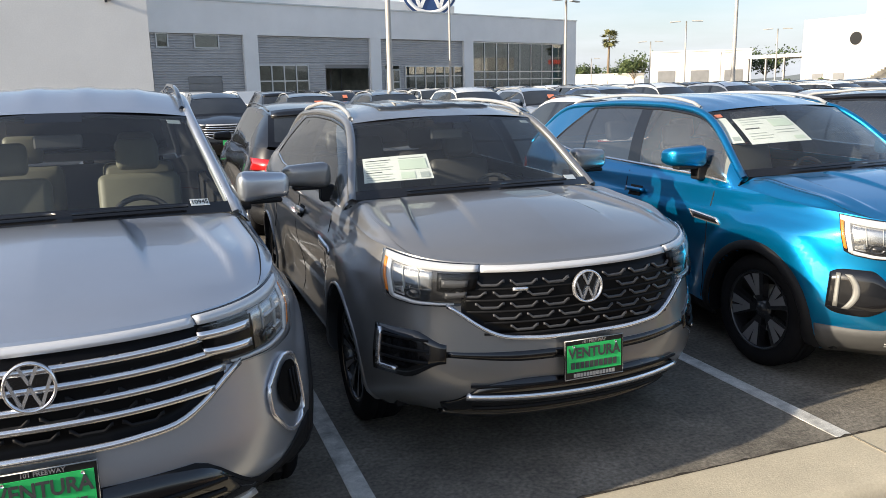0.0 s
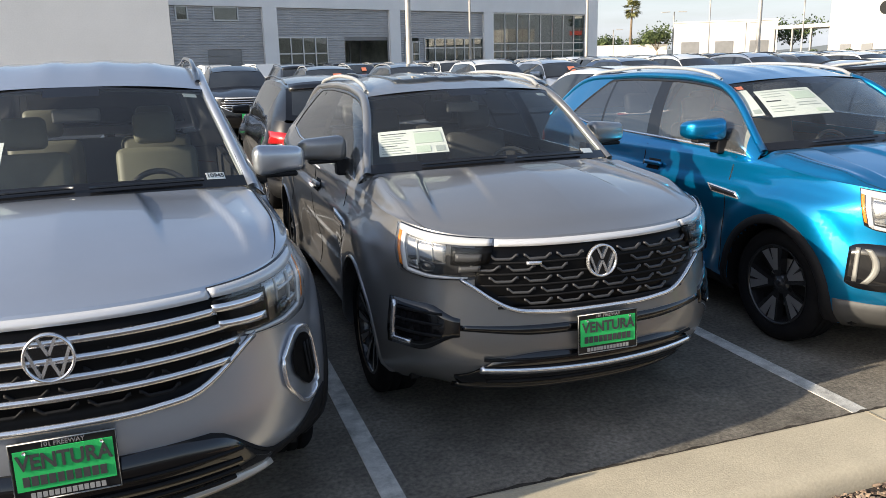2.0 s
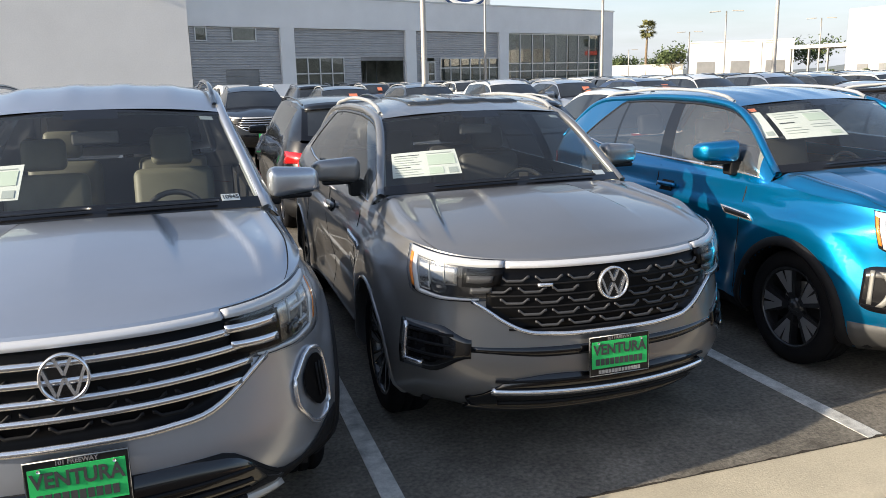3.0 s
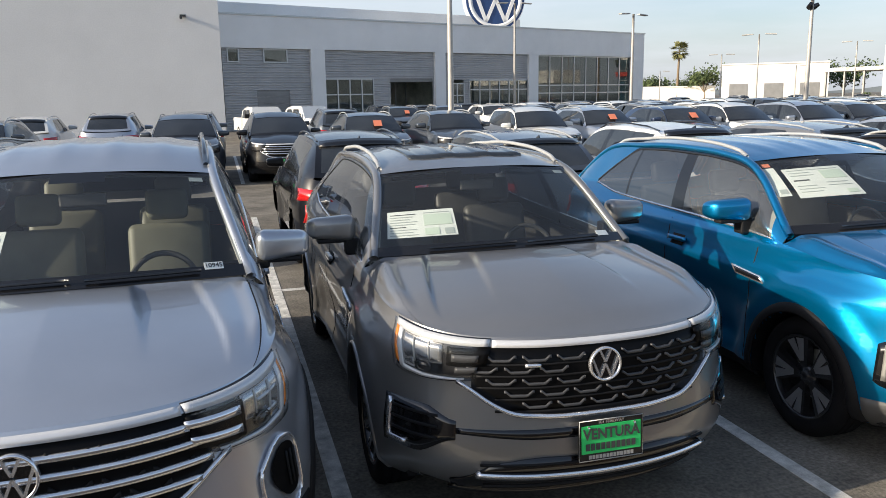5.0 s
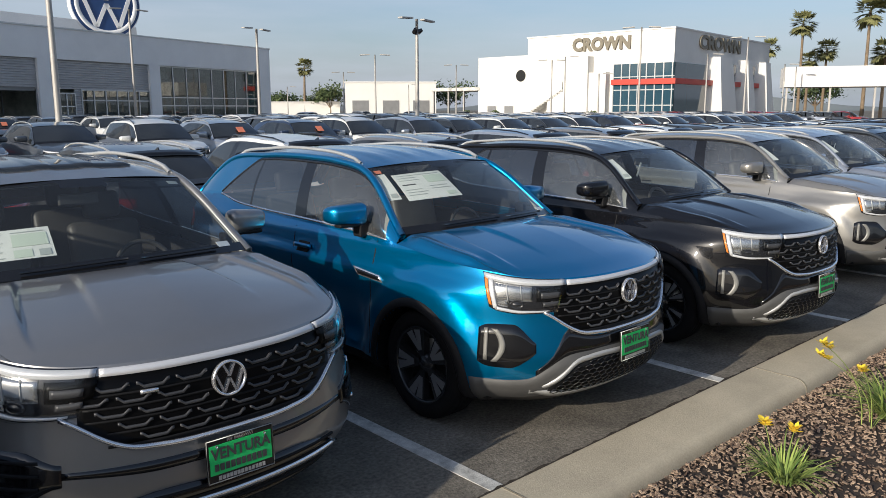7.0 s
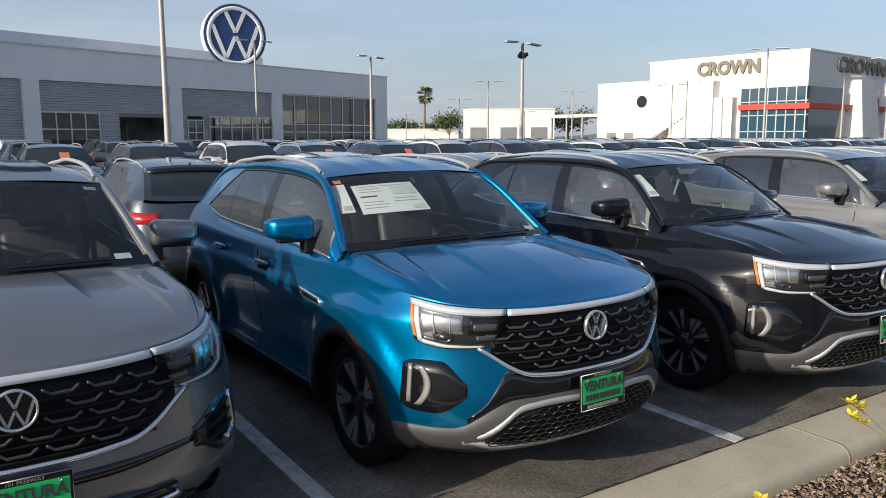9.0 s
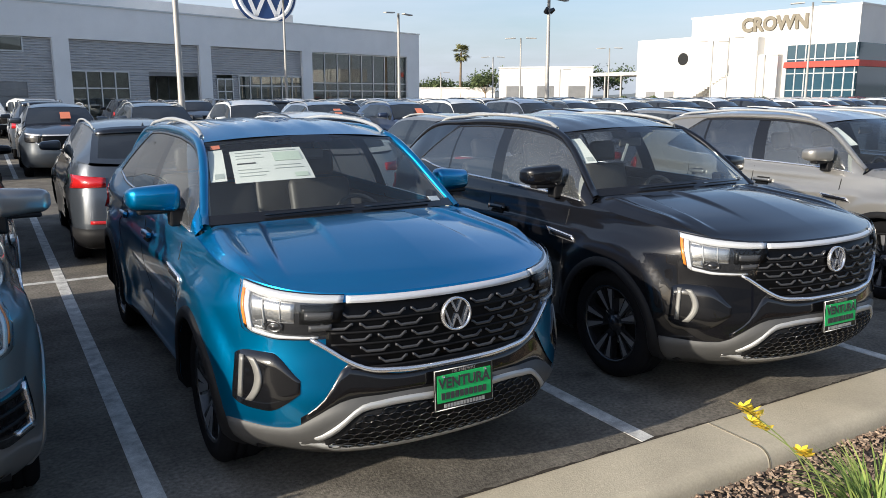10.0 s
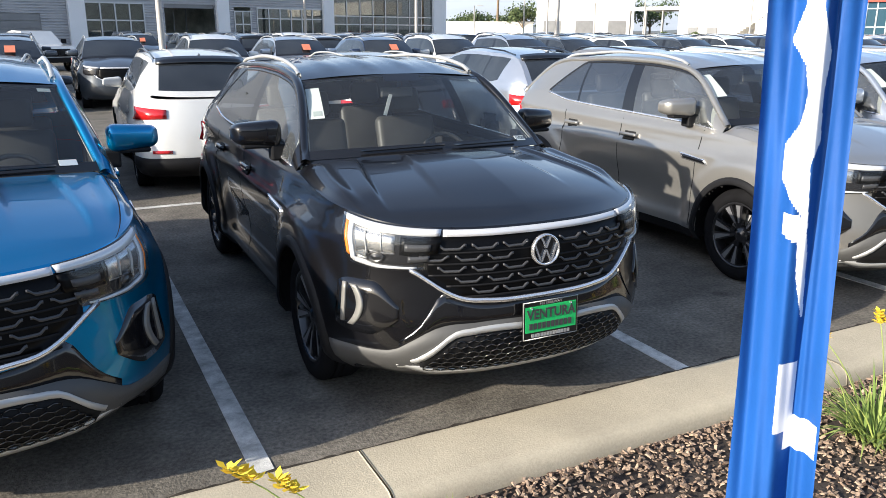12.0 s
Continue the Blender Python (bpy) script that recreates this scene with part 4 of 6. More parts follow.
def plate(car, F, fine):
    p = F["body"](0, .60)
    y = p.y - .045
    root = new("licence_plate", None)
    root.parent = car
    tagged(root, "green dealer plate in a black frame")
    root.matrix_basis = pose(.01, y, .592, -3, 0, 0)
    bm = bmesh.new()
    box(bm, -.165, .165, 0, .012, -.10, .10, .006)
    part("plate_frame", bm, M_PLATEFRAME, root, "black plate frame with a bright rim")
    bm = bmesh.new()
    box(bm, -.152, .152, -.004, .004, -.062, .073, .0)
    part("plate_insert", bm, M_GREEN, root, "bright green plate insert")
    if fine:
        rim = [(-.163, -.002, -.098), (.163, -.002, -.098), (.163, -.002, .098), (-.163, -.002, .098)]
        mesh_object("plate_rim", *tube(rim, .003, 4, closed=True), M_SATIN, root, "thin silver rim")
        letters("VENTURA", .072, .001, M_INK, root, pose(0, -.006, .030, 90, 0, 0), bold=.0018, squeeze=.90)
        for k in range(10):
            x = -.122 + k * .0262
            bm = bmesh.new()
            box(bm, x - .010, x + .010, -.007, -.003, -.046, -.014)
            part("print_bar", bm, M_INK, root)
        letters("101 FREEWAY", .022, .0008, M_CHROME, root, pose(0, -.001, .085, 90, 0, 0), bold=.0006)
        for k in range(13):
            x = -.108 + k * .018
            bm = bmesh.new()
            box(bm, x - .007, x + .007, -.003, .001, -.090, -.072)
            part("print_bar", bm, M_SATIN, root, "pale print bar")
        for sx in (-1, 1):
            mesh_object("plate_screw", *tube([(sx * .118, -.009, .067), (sx * .118, .0, .067)], .006, 10), M_CHROME, root, "chrome plate screw")


M_CLADLINE = material("grille_winglet", (0.045, 0.045, 0.048), 0.4, 0.0, 0.2)


def sheet(fn, a0, a1, b0, b1, off, mat, parent, name, label):
    return mesh_object(name, *patch(fn, a0, a1, b0, b1, 4, 4, off, .0015, 1), mat, parent, label, smooth=False)


def cabin_details(car, F, trim, pale, papers, tag):
    """What is seen through the windscreen, and the papers behind it."""
    shield = F["shield"]
    seat_mat = M_SEATPALE if pale else M_SEAT
    bm = bmesh.new()
    box(bm, -.80, .80, 1.30, 1.85, .95, 1.215, .05, 3)
    box(bm, -.10, .10, 1.75, 2.6, .55, .98, .03)
    part("dashboard", bm, M_DASH, car, "dark plastic dashboard", smooth=True)
    bm = bmesh.new()
    box(bm, -.86, .86, 1.4, 4.5, .44, .50)
    box(bm, -.90, -.85, 1.5, 4.4, .45, 1.17)
    box(bm, .85, .90, 1.5, 4.4, .45, 1.17)
    part("cabin_lining", bm, M_DASH, car, "dark cabin lining")
    for x in (-.38, .38):
        seat(car, x, 2.28, seat_mat)
    for x in (-.38, .38):
        seat(car, x, 3.18, seat_mat)
    ring = [(.38 + .185 * math.cos(t), 1.93 + .07 * math.sin(t), 1.10 + .17 * math.sin(t)) for t in np.linspace(0, 2 * math.pi, 28, endpoint=False)]
    w = mesh_object("steering_wheel", *tube(ring, .016, 8, closed=True), M_SEAT, car, "black steering wheel")
    mesh_object("steering_hub", *merge(tube([(.20, 1.93, 1.10), (.56, 1.93, 1.10)], .02, 6), tube([(.38, 1.90, 1.08), (.38, 1.75, 1.02)], .06, 10), tube([(.38, 1.93, 1.10), (.38, 1.87, .95)], .018, 6)), M_SEAT, w)
    bm = bmesh.new()
    box(bm, -.12, .12, 0, .02, -.035, .035, .012, 2)
    bmesh.ops.transform(bm, matrix=Matrix.Translation((0, 1.93, 1.585)), verts=bm.verts)
    part("rear_view_mirror", bm, M_CLAD, car, "grey back of the inside mirror")
    if papers in ("two", "one"):
        o = sheet(shield, -.91, -.385, .185, .475, -.012, M_PAPER, car, "price_sheet", "large white price sheet inside the windscreen") if papers == "two" else None
        if o:
            for k in range(9):
                w = (.21, .17, .20, .12, .19, .21, .15, .18, .20)[k]
                sheet(shield, -.89, -.89 + w, .205 + .028 * k, .211 + .028 * k, -.0095, M_INK if k in (3, 8) else M_PALEINK, o, "print_bar", "")
            for a0, a1, b0, b1, m in ((-.63, -.41, .30, .42, M_PALEGREEN), (-.63, -.52, .20, .27, M_PALEGREEN), (-.48, -.41, .20, .26, M_PALEINK), (-.63, -.42, .435, .442, M_PALEINK)):
                sheet(shield, a0, a1, b0, b1, -.0095, m, o, "print_bar", "")
    if papers == "strip" or papers == "both":
        o = sheet(shield, -.945, -.825, .46, .88, -.012, M_PAPER, car, "window_slip", "narrow white slip inside the windscreen")
        sheet(shield, -.91, -.84, .49, .55, -.0095, M_PALEINK, o, "print_bar", "")
    if papers == "strip":
        bm = bmesh.new()
        box(bm, -.013, .013, 0, .002, -.15, 0, 0)
        bmesh.ops.transform(bm, matrix=pose(-.06, 1.90, 1.575, 8, 14, 0), verts=bm.verts)
        part("hanging_tag", bm, M_PAPER, car, "white paper tag hanging from the mirror")
    if papers == "both":
        sheet(shield, -.92, -.84, .90, .955, -.012, M_ORANGE, car, "small_sticker", "small orange sticker")
        o = sheet(shield, -.77, -.15, .42, .84, -.012, M_PAPER, car, "price_sheet", "large white price sheet inside the windscreen")
        for a0, a1, b0, b1, m in ((-.73, -.58, .645, .66, M_INK), (-.73, -.50, .53, .537, M_PALEINK), (-.73, -.53, .49, .497, M_PALEINK), (-.73, -.55, .57, .577, M_PALEINK), (-.42, -.18, .66, .78, M_PALEGREEN), (-.73, -.20, .80, .807, M_PALEINK), (-.73, -.50, .72, .727, M_PALEINK), (-.73, -.52, .76, .767, M_PALEINK), (-.30, -.19, .45, .50, M_PALEGREEN), (-.44, -.20, .56, .567, M_PALEINK), (-.44, -.22, .60, .607, M_PALEINK)):
            sheet(shield, a0, a1, b0, b1, -.0095, m, o, "print_bar", "")
    o = sheet(shield, .745, .855, .062, .115, .003, M_PAPER, car, "stock_tag", "small white stock tag at the foot of the windscreen")
    if tag:
        q, nn = shield(.80, .09), normal_at(shield, .80, .09)
        e1 = (shield(.85, .09) - shield(.75, .09)).normalized()
        e2 = nn.cross(e1)
        m = Matrix((e1, e2, nn)).transposed().to_4x4()
        m.translation = q + nn * .004
        letters(tag, .036, .0005, M_INK, o, m, bold=.0006)
    sheet(shield, .80, .90, .90, .945, -.006, M_PALEINK, car, "small_sticker", "small pale sticker at the top of the windscreen")
    for x0, x1 in ((-.62, .02), (.10, .72)):
        mesh_object("wiper", *tube([shield(x0 + (x1 - x0) * k / 8, .028 + .012 * k / 8) + Vector((0, -.01, .018)) for k in range(9)], .008, 5), M_GLOSSBLACK, car, "black wiper")


def repaint(car, mat):
    for o in (car, *car.children_recursive):
        for s in o.material_slots:
            if s.material and s.material.name.startswith("paint_"):
                s.link = "OBJECT"
                s.material = mat
    return car


# ---- ground, kerb and planting strip ----
M_LOT = material("lot_pavement", (0.158, 0.142, 0.118), 0.88, 0, 0, 0.25, 0.9, 0.30, 0.5, 70.0, 0.34)
n, l = M_LOT.node_tree.nodes, M_LOT.node_tree.links
tc, stain, spots, r1, r2, m1, m2 = (n.new("ShaderNode" + k) for k in ("TexCoord", "TexNoise", "TexVoronoi", "MapRange", "MapRange", "VectorMath", "VectorMath"))
stain.inputs["Scale"].default_value, stain.inputs["Detail"].default_value, stain.inputs["Roughness"].default_value = 2.3, 9, 0.68
spots.inputs["Scale"].default_value = 1.1
for r, lo, hi, a, b in ((r1, .32, .70, .62, 1.28), (r2, .02, .10, .55, 1.0)):
    r.inputs["From Min"].default_value, r.inputs["From Max"].default_value = lo, hi
    r.inputs["To Min"].default_value, r.inputs["To Max"].default_value = a, b
m1.operation = m2.operation = "SCALE"
base_link = n["Principled BSDF"].inputs["Base Color"].links[0].from_socket
l.new(tc.outputs["Object"], stain.inputs["Vector"])
l.new(tc.outputs["Object"], spots.inputs["Vector"])
l.new(stain.outputs["Fac"], r1.inputs["Value"])
l.new(spots.outputs["Distance"], r2.inputs["Value"])
l.new(base_link, m1.inputs[0])
l.new(r1.outputs[0], m1.inputs["Scale"])
l.new(m1.outputs[0], m2.inputs[0])
l.new(r2.outputs[0], m2.inputs["Scale"])
l.new(m2.outputs[0], n["Principled BSDF"].inputs["Base Color"])
M_LINE = material("worn_line_and_sun_stripe", (0.50, 0.49, 0.46), 0.8, 0, 0, 0.25, 9.0, 0.38, 0.3, 90.0, 0.25)
M_KERB = material("kerb_concrete", (0.44, 0.385, 0.285), 0.85, 0, 0, 0.3, 1.6, 0.12, 0.25, 110.0, 0.08)
M_SOIL = material("mulch_soil", (0.050, 0.041, 0.035), 0.95, 0, 0, 0.2, 6.0, 0.3, 0.6, 60.0, 0.3)


def chip_material(name, dark, pale):
    m = bpy.data.materials.new(name)
    m.use_nodes = True
    n, l = m.node_tree.nodes, m.node_tree.links
    geo, ramp = n.new("ShaderNodeNewGeometry"), n.new("ShaderNodeValToRGB")
    ramp.color_ramp.elements[0].color, ramp.color_ramp.elements[1].color = (*dark, 1), (*pale, 1)
    l.new(geo.outputs["Random Per Island"], ramp.inputs["Fac"])
    l.new(ramp.outputs["Color"], n["Principled BSDF"].inputs["Base Color"])
    n["Principled BSDF"].inputs["Roughness"].default_value = 0.85
    return m


M_CHIP = chip_material("bark_chips", (0.075, 0.045, 0.030), (0.42, 0.31, 0.22))
M_LEAF = chip_material("grass_leaves", (0.09, 0.16, 0.03), (0.36, 0.42, 0.10))
M_PETAL = chip_material("yellow_petals", (0.75, 0.50, 0.02), (0.85, 0.68, 0.05))
M_PALM = chip_material("palm_fronds", (0.09, 0.10, 0.035), (0.26, 0.25, 0.10))
M_TREE = chip_material("tree_leaves", (0.03, 0.055, 0.02), (0.10, 0.13, 0.045))

bm = bmesh.new()
bmesh.ops.create_grid(bm, x_segments=4, y_segments=4, size=900)
for v in bm.verts:
    v.co.y += 900.0
tagged(part("ground", bm, M_LOT, None), "grey-brown worn car park pavement", "ground", kind="structure")
bm = bmesh.new()
box(bm, -450, 450, -5.2, -.45, -.30, -.10)
tagged(part("planting_ground", bm, M_SOIL, None), "dark soil under bark mulch", "ground", kind="structure")
# Unseen grey ground added behind the camera so car fronts reflect grey.
M_UNSEEN_ROAD = material("unseen_asphalt", (0.085, 0.083, 0.080), 0.9, 0, 0, 0.25, 1.2, 0.2, 0.3, 80.0, 0.2)
bm = bmesh.new()
box(bm, -450, 450, -900, -5.2, -.30, -.12)
tagged(part("road", bm, M_UNSEEN_ROAD, None), "plain grey asphalt added unseen beyond the planting bed", "road", kind="structure")


def stall_line(x, y0, y1, w=0.105):
    bm = bmesh.new()
    box(bm, x - w / 2, x + w / 2, y0, y1, -0.002, 0.004)
    tagged(part("stall_line", bm, M_LINE, None), "worn white painted stall line on the pavement", "road marking", "stall lines", "structure")


STALL, X0 = 2.60, -1.265
for k in range(-3, 14):
    stall_line(X0 + STALL * k, 0.01, 12.2)
for k in range(-3, 22):
    stall_line(X0 + STALL * k, 18.6, 30.0)
# Pale stripe painted in for a strip of sunlight on the pavement.
bm = bmesh.new()
box(bm, -9, 36, 6.10, 6.20, -0.002, 0.0035)
tagged(part("cross_line", bm, M_LINE, None), "pale stripe painted in for sunlight across the ends of the stalls", "road marking", kind="structure")

# gritty dark seam where the pavement meets the kerb
seam_rng = np.random.default_rng(9)
sx = np.arange(-9, 30, .05)
w = .012 + .022 * seam_rng.random(len(sx)) ** 2
v = [c for x, q in zip(sx, w) for c in ((x, .001, .0065), (x, .001 + q, .0055))]
M_SEAMDIRT = material("dark_grit", (0.045, 0.038, 0.030), 0.95, 0, 0, 0.2, 20.0, 0.4)
tagged(mesh_object("kerb_seam", v, [(2 * k, 2 * k + 2, 2 * k + 3, 2 * k + 1) for k in range(len(sx) - 1)], M_SEAMDIRT, None, smooth=False), "dark gritty seam along the kerb", "seam", kind="structure")

# kerb: concrete lengths with open joints and a rounded edge to the planting
kerb = new("kerb", None)
tagged(kerb, "tan concrete kerb strip with rounded edge", "kerb", kind="structure")
prof = [(0.0, -0.05), (0.0, 0.006), (-0.006, 0.012), (-0.02, 0.0125), (-0.36, 0.010), (-0.385, 0.007), (-0.408, -0.002), (-0.427, -0.016), (-0.440, -0.034), (-0.449, -0.058), (-0.458, -0.14)]
JOINT0, LENGTH = 1.80, 3.05
for k in range(-5, 14):
    x0, x1 = JOINT0 + LENGTH * k + .006, JOINT0 + LENGTH * (k + 1) - .006
    xs = spaced([x0, x0 + .01, x1 - .01, x1], .5)
    v = []
    for x in xs:
        v += [Vector((x, y, z)) for y, z in prof]
    m = len(prof)
    f = grid_faces(len(xs), m) + [tuple(range(m))[::-1], tuple(range((len(xs) - 1) * m, len(xs) * m))]
    mesh_object("kerb_stone", v, f, M_KERB, kerb)

# bark mulch
rng = np.random.default_rng(4)
N = 34000
cx, cy = rng.uniform(-3.0, 9.5, N), -0.47 - 2.3 * rng.random(N) ** 1.3
size = rng.uniform(.005, .017, N)
base = np.array([(-1, -.5, -.25), (1, -.6, -.2), (.9, .6, -.25), (-.8, .5, -.2), (-.9, -.4, .25), (.8, -.5, .3), (.9, .5, .2), (-1, .45, .25)])
quads = np.array([(3, 2, 1, 0), (4, 5, 6, 7), (0, 1, 5, 4), (1, 2, 6, 5), (2, 3, 7, 6), (3, 0, 4, 7)])
rot = rng.uniform(0, 2 * math.pi, N)
tilt = rng.normal(0, .45, N)
loc = base[None] * size[:, None, None] * rng.uniform(.6, 1.3, (N, 8, 1))
ct, st = np.cos(tilt)[:, None], np.sin(tilt)[:, None]
lx, lz = loc[..., 0] * ct - loc[..., 2] * st, loc[..., 0] * st + loc[..., 2] * ct
c, s = np.cos(rot)[:, None], np.sin(rot)[:, None]
vx, vy = lx * c - loc[..., 1] * s + cx[:, None], lx * s + loc[..., 1] * c + cy[:, None]
vz = lz - .092 + rng.uniform(0, .012, N)[:, None]
V = np.stack([vx, vy, vz], -1).reshape(-1, 3)
Q = (quads[None] + 8 * np.arange(N)[:, None, None]).reshape(-1, 4)
tagged(mesh_object("bark_mulch", V.tolist(), Q.tolist(), M_CHIP, None, smooth=False), "brown bark chip mulch on the planting bed", "mulch", kind="stuff")


def blade(v, f, base, heading, length, width, lift, droop):
    pts = []
    for k in range(7):
        t = k / 6
        r = length * (t * math.cos(lift) + droop * t * t * .3)
        z = length * (t * math.sin(lift) - droop * t * t)
        pts.append((r, z, width * (1 - t ** 2.2) * (.6 + .8 * min(t * 3, 1)) * .6))
    b = len(v)
    ch, sh = math.cos(heading), math.sin(heading)
    for r, z, w in pts:
        for sg in (-1, 1):
            v.append(Vector((base[0] + r * ch - sg * w * sh, base[1] + r * sh + sg * w * ch, max(base[2] + z, -.09))))
    f += [(b + 2 * k, b + 2 * k + 1, b + 2 * k + 3, b + 2 * k + 2) for k in range(6)]


def clump(x, y, size, n, seed, stalks):
    r = random.Random(seed)
    plant = new("grass_clump", None)
    plant.matrix_basis = pose(x, y, -.09)
    tagged(plant, "green grassy clump with yellow flower stalks in mulch", "plant", "flowering clumps")
    v, f = [], []
    for _ in range(n):
        a, d = r.uniform(0, 2 * math.pi), size * .22 * math.sqrt(r.random())
        blade(v, f, (d * math.cos(a), d * math.sin(a), 0), a + r.gauss(0, .5), size * r.uniform(.6, 1.15), .009, r.uniform(.75, 1.35), r.uniform(.15, .7))
    mesh_object("leaves", v, f, M_LEAF, plant)
    for sx, sy, h, lx, ly in stalks:
        pts = [(sx + lx * t * t, sy + ly * t * t, h * (t - .12 * t * t) / .88) for t in np.linspace(0, 1, 8)]
        st = mesh_object("flower_stalk", *tube(pts, .004, 5, r2=.0025), M_LEAF, plant, "thin green flower stalk")
        v, f = [], []
        for k in range(7):
            t = .91 + .09 * k / 6
            p = Vector((sx + lx * t * t, sy + ly * t * t, h * (t - .12 * t * t) / .88))
            for q in range(5):
                a = 2 * math.pi * q / 5 + k
                d = Vector((math.cos(a), math.sin(a), r.uniform(.2, .9))).normalized()
                side = d.cross(Vector((0, 0, 1))).normalized() * .013
                e = p + d * r.uniform(.03, .062)
                b = len(v)
                v += [p - side * .3, p.lerp(e, .6) - side, e, p.lerp(e, .6) + side]
                f.append((b, b + 1, b + 2, b + 3))
        tagged(mesh_object("flower_head", v, f, M_PETAL, st, "yellow flowers", smooth=False), kind="stuff")


clump(1.75, -1.10, .50, 240, 1, [(-.30, .12, .66, -.42, .16), (-.20, .10, .52, -.34, .26), (-.32, .05, .50, -.26, .02)])
clump(4.35, -0.98, .46, 190, 2, [(-.1, .1, .55, -.22, .15), (.1, .05, .6, .15, .2), (0, .1, .5, -.05, .3)])
clump(6.9, -1.0, .45, 150, 3, [(-.1, .1, .5, -.2, .15), (.1, .1, .55, .1, .2)])
clump(0.45, -1.75, .36, 120, 5, [(0, .1, .4, -.1, .15)])
clump(.20, -.98, .34, 130, 6, [(.05, .1, .24, .20, .16), (.12, .05, .20, .26, .06)])

# ---- near cars ----
def place(car, x, y, heading, label, group=""):
    car.matrix_basis = pose(x, y, 0, 0, 0, heading)
    tagged(car, label, "car", group)
    return car


silver = place(build_car("wagon", "bars", PAINT["silver"], True, True, "star", "two", "10945"), -5.10, -.20, .5, "silver sport-utility car with chrome-barred grille parked nose out", "front row cars")
silver.scale = (1, 1, 1.05)
grey = place(build_car("coupe", "sport", PAINT["grey"], True, False, "blade", "two", ""), -2.72, .30, -.5, "dark grey sport-utility car with sport bumper and price sheet", "front row cars")
blue = place(build_car("coupe", "outdoor", PAINT["blue"], True, False, "star", "both", ""), .05, .055, .3, "bright metallic blue sport-utility car with grey cladding", "front row cars")
black = place(build_car("coupe", "outdoor", PAINT["black"], True, False, "twin", "strip", "11029"), 2.79, -.115, -1.0, "black sport-utility car with grey lower cladding", "front row cars")



SMALL = ("honeycomb_cell", "winglet", "print_bar", "lettering", "plate_screw", "badge_bar", "intake_slat")


def trimmed(car, names=SMALL):
    """A copy without the small print and cells that cannot be told apart from afar."""
    c = copy_thing(car, Matrix())
    for o in list(c.children_recursive):
        if o.name.split(".")[0] in names:
            bpy.data.objects.remove(o)
    return c


place(repaint(trimmed(black, ("print_bar", "plate_screw", "hanging_tag", "honeycomb_cell")), PAINT["champagne"]), 6.52, .12, -1.0, "pale silver sport-utility car with grey cladding", "front row cars")
place(repaint(trimmed(black), PAINT["silver"]), 9.0, .3, -1.5, "silver sport-utility car with grey cladding in the front row", "front row cars")
place(repaint(trimmed(grey), PAINT["slate"]), 11.6, .3, -1.5, "dark slate sport-utility car with sport bumper", "front row cars")
far_coupe = build_car("coupe", "outdoor", PAINT["white"], False, False, "blade")
far_wagon = build_car("wagon", "bars", PAINT["white"], False, False, "star")
WORDS = {"white": "white", "slate": "dark slate", "navy": "dark navy blue", "grey": "dark grey", "silver": "silver", "black": "black", "red": "dark red", "champagne": "pale silver"}
used = {"c": False, "w": False, "fc": False, "fw": False}


def plainer(car):
    """A copy without what cannot be told apart far off."""
    c = copy_thing(car, Matrix())
    for o in list(c.children_recursive):
        if o.name.split(".")[0] in ("spokes", "hub_cap", "underbody", "sill", "reflector", "plate_frame", "plate_insert", "licence_plate", "rim", "antenna_fin", "light_bar", "pillar_trim", "rear_bumper", "chrome_bar", "grille_frame"):
            bpy.data.objects.remove(o)
    return c


plain_coupe, plain_wagon = plainer(far_coupe), plainer(far_wagon)


def far_car(x, y, away, colour, kind, group, orange=False):
    src = {"c": far_coupe, "w": far_wagon, "fc": plain_coupe, "fw": plain_wagon}[kind]
    car = copy_thing(src, Matrix()) if used[kind] else src
    used[kind] = True
    repaint(car, PAINT[colour])
    place(car, x, y, (180 if away else 0) + random.uniform(-1.5, 1.5), WORDS[colour] + " sport-utility car in the crowded lot" + (", orange windscreen tag" if orange else ""), group)
    if group == "second row cars":
        car.scale = (.93, .93, .93)
    if orange:
        bm = bmesh.new()
        box(bm, -.12, .12, -.004, .004, -.13, .13)
        t = part("windscreen_tag", bm, M_ORANGE, car, "bright orange paper tag")
        t.matrix_basis = pose(.12, 1.42, 1.50, -52, 0, 0)


random.seed(11)
for k in range(8):
    far_car(13.4 + 2.62 * k, random.uniform(-.1, .25), False, ["slate", "white", "grey", "white", "black", "silver", "grey", "slate"][k], "c" if k % 3 else "w", "front row cars")
row2 = {-2: "slate", -1: "slate", 0: "black", 1: "slate", 2: "white", 3: "grey", 4: "silver", 5: "grey", 6: "white", 7: "slate", 8: "grey", 9: "navy", 10: "white", 11: "grey", 12: "silver", 13: "slate"}
for k, c in row2.items():
    x = -2.62 + STALL * (k - 0)
    if k in (-1,):
        continue
    far_car(x, 11.3 + random.uniform(-.25, .25), True, c, "c" if k in (1, 3) else "w", "second row cars")
cols = ["white", "slate", "navy", "grey", "slate", "white", "silver", "slate", "black", "white"]
for row, (y, away) in enumerate(((18.2, False), (29.5, True), (36.0, False), (47.0, True))):
    for k in range(-2, 22 + row):
        x = -5.3 + STALL * k
        if random.random() < .06 or (row == 0 and k in (-1,)) or (row > 1 and x < 4) or abs(x - 4.8) < .8 and row == 1:
            continue
        c = cols[(k * 7 + row * 3 + random.randrange(2)) % 10]
        far_car(x, y + random.uniform(-.3, .3), away, c, ("f" if row else "") + random.choice("cw"), "lot row cars", (not away) and x < 12 and random.random() < .22)



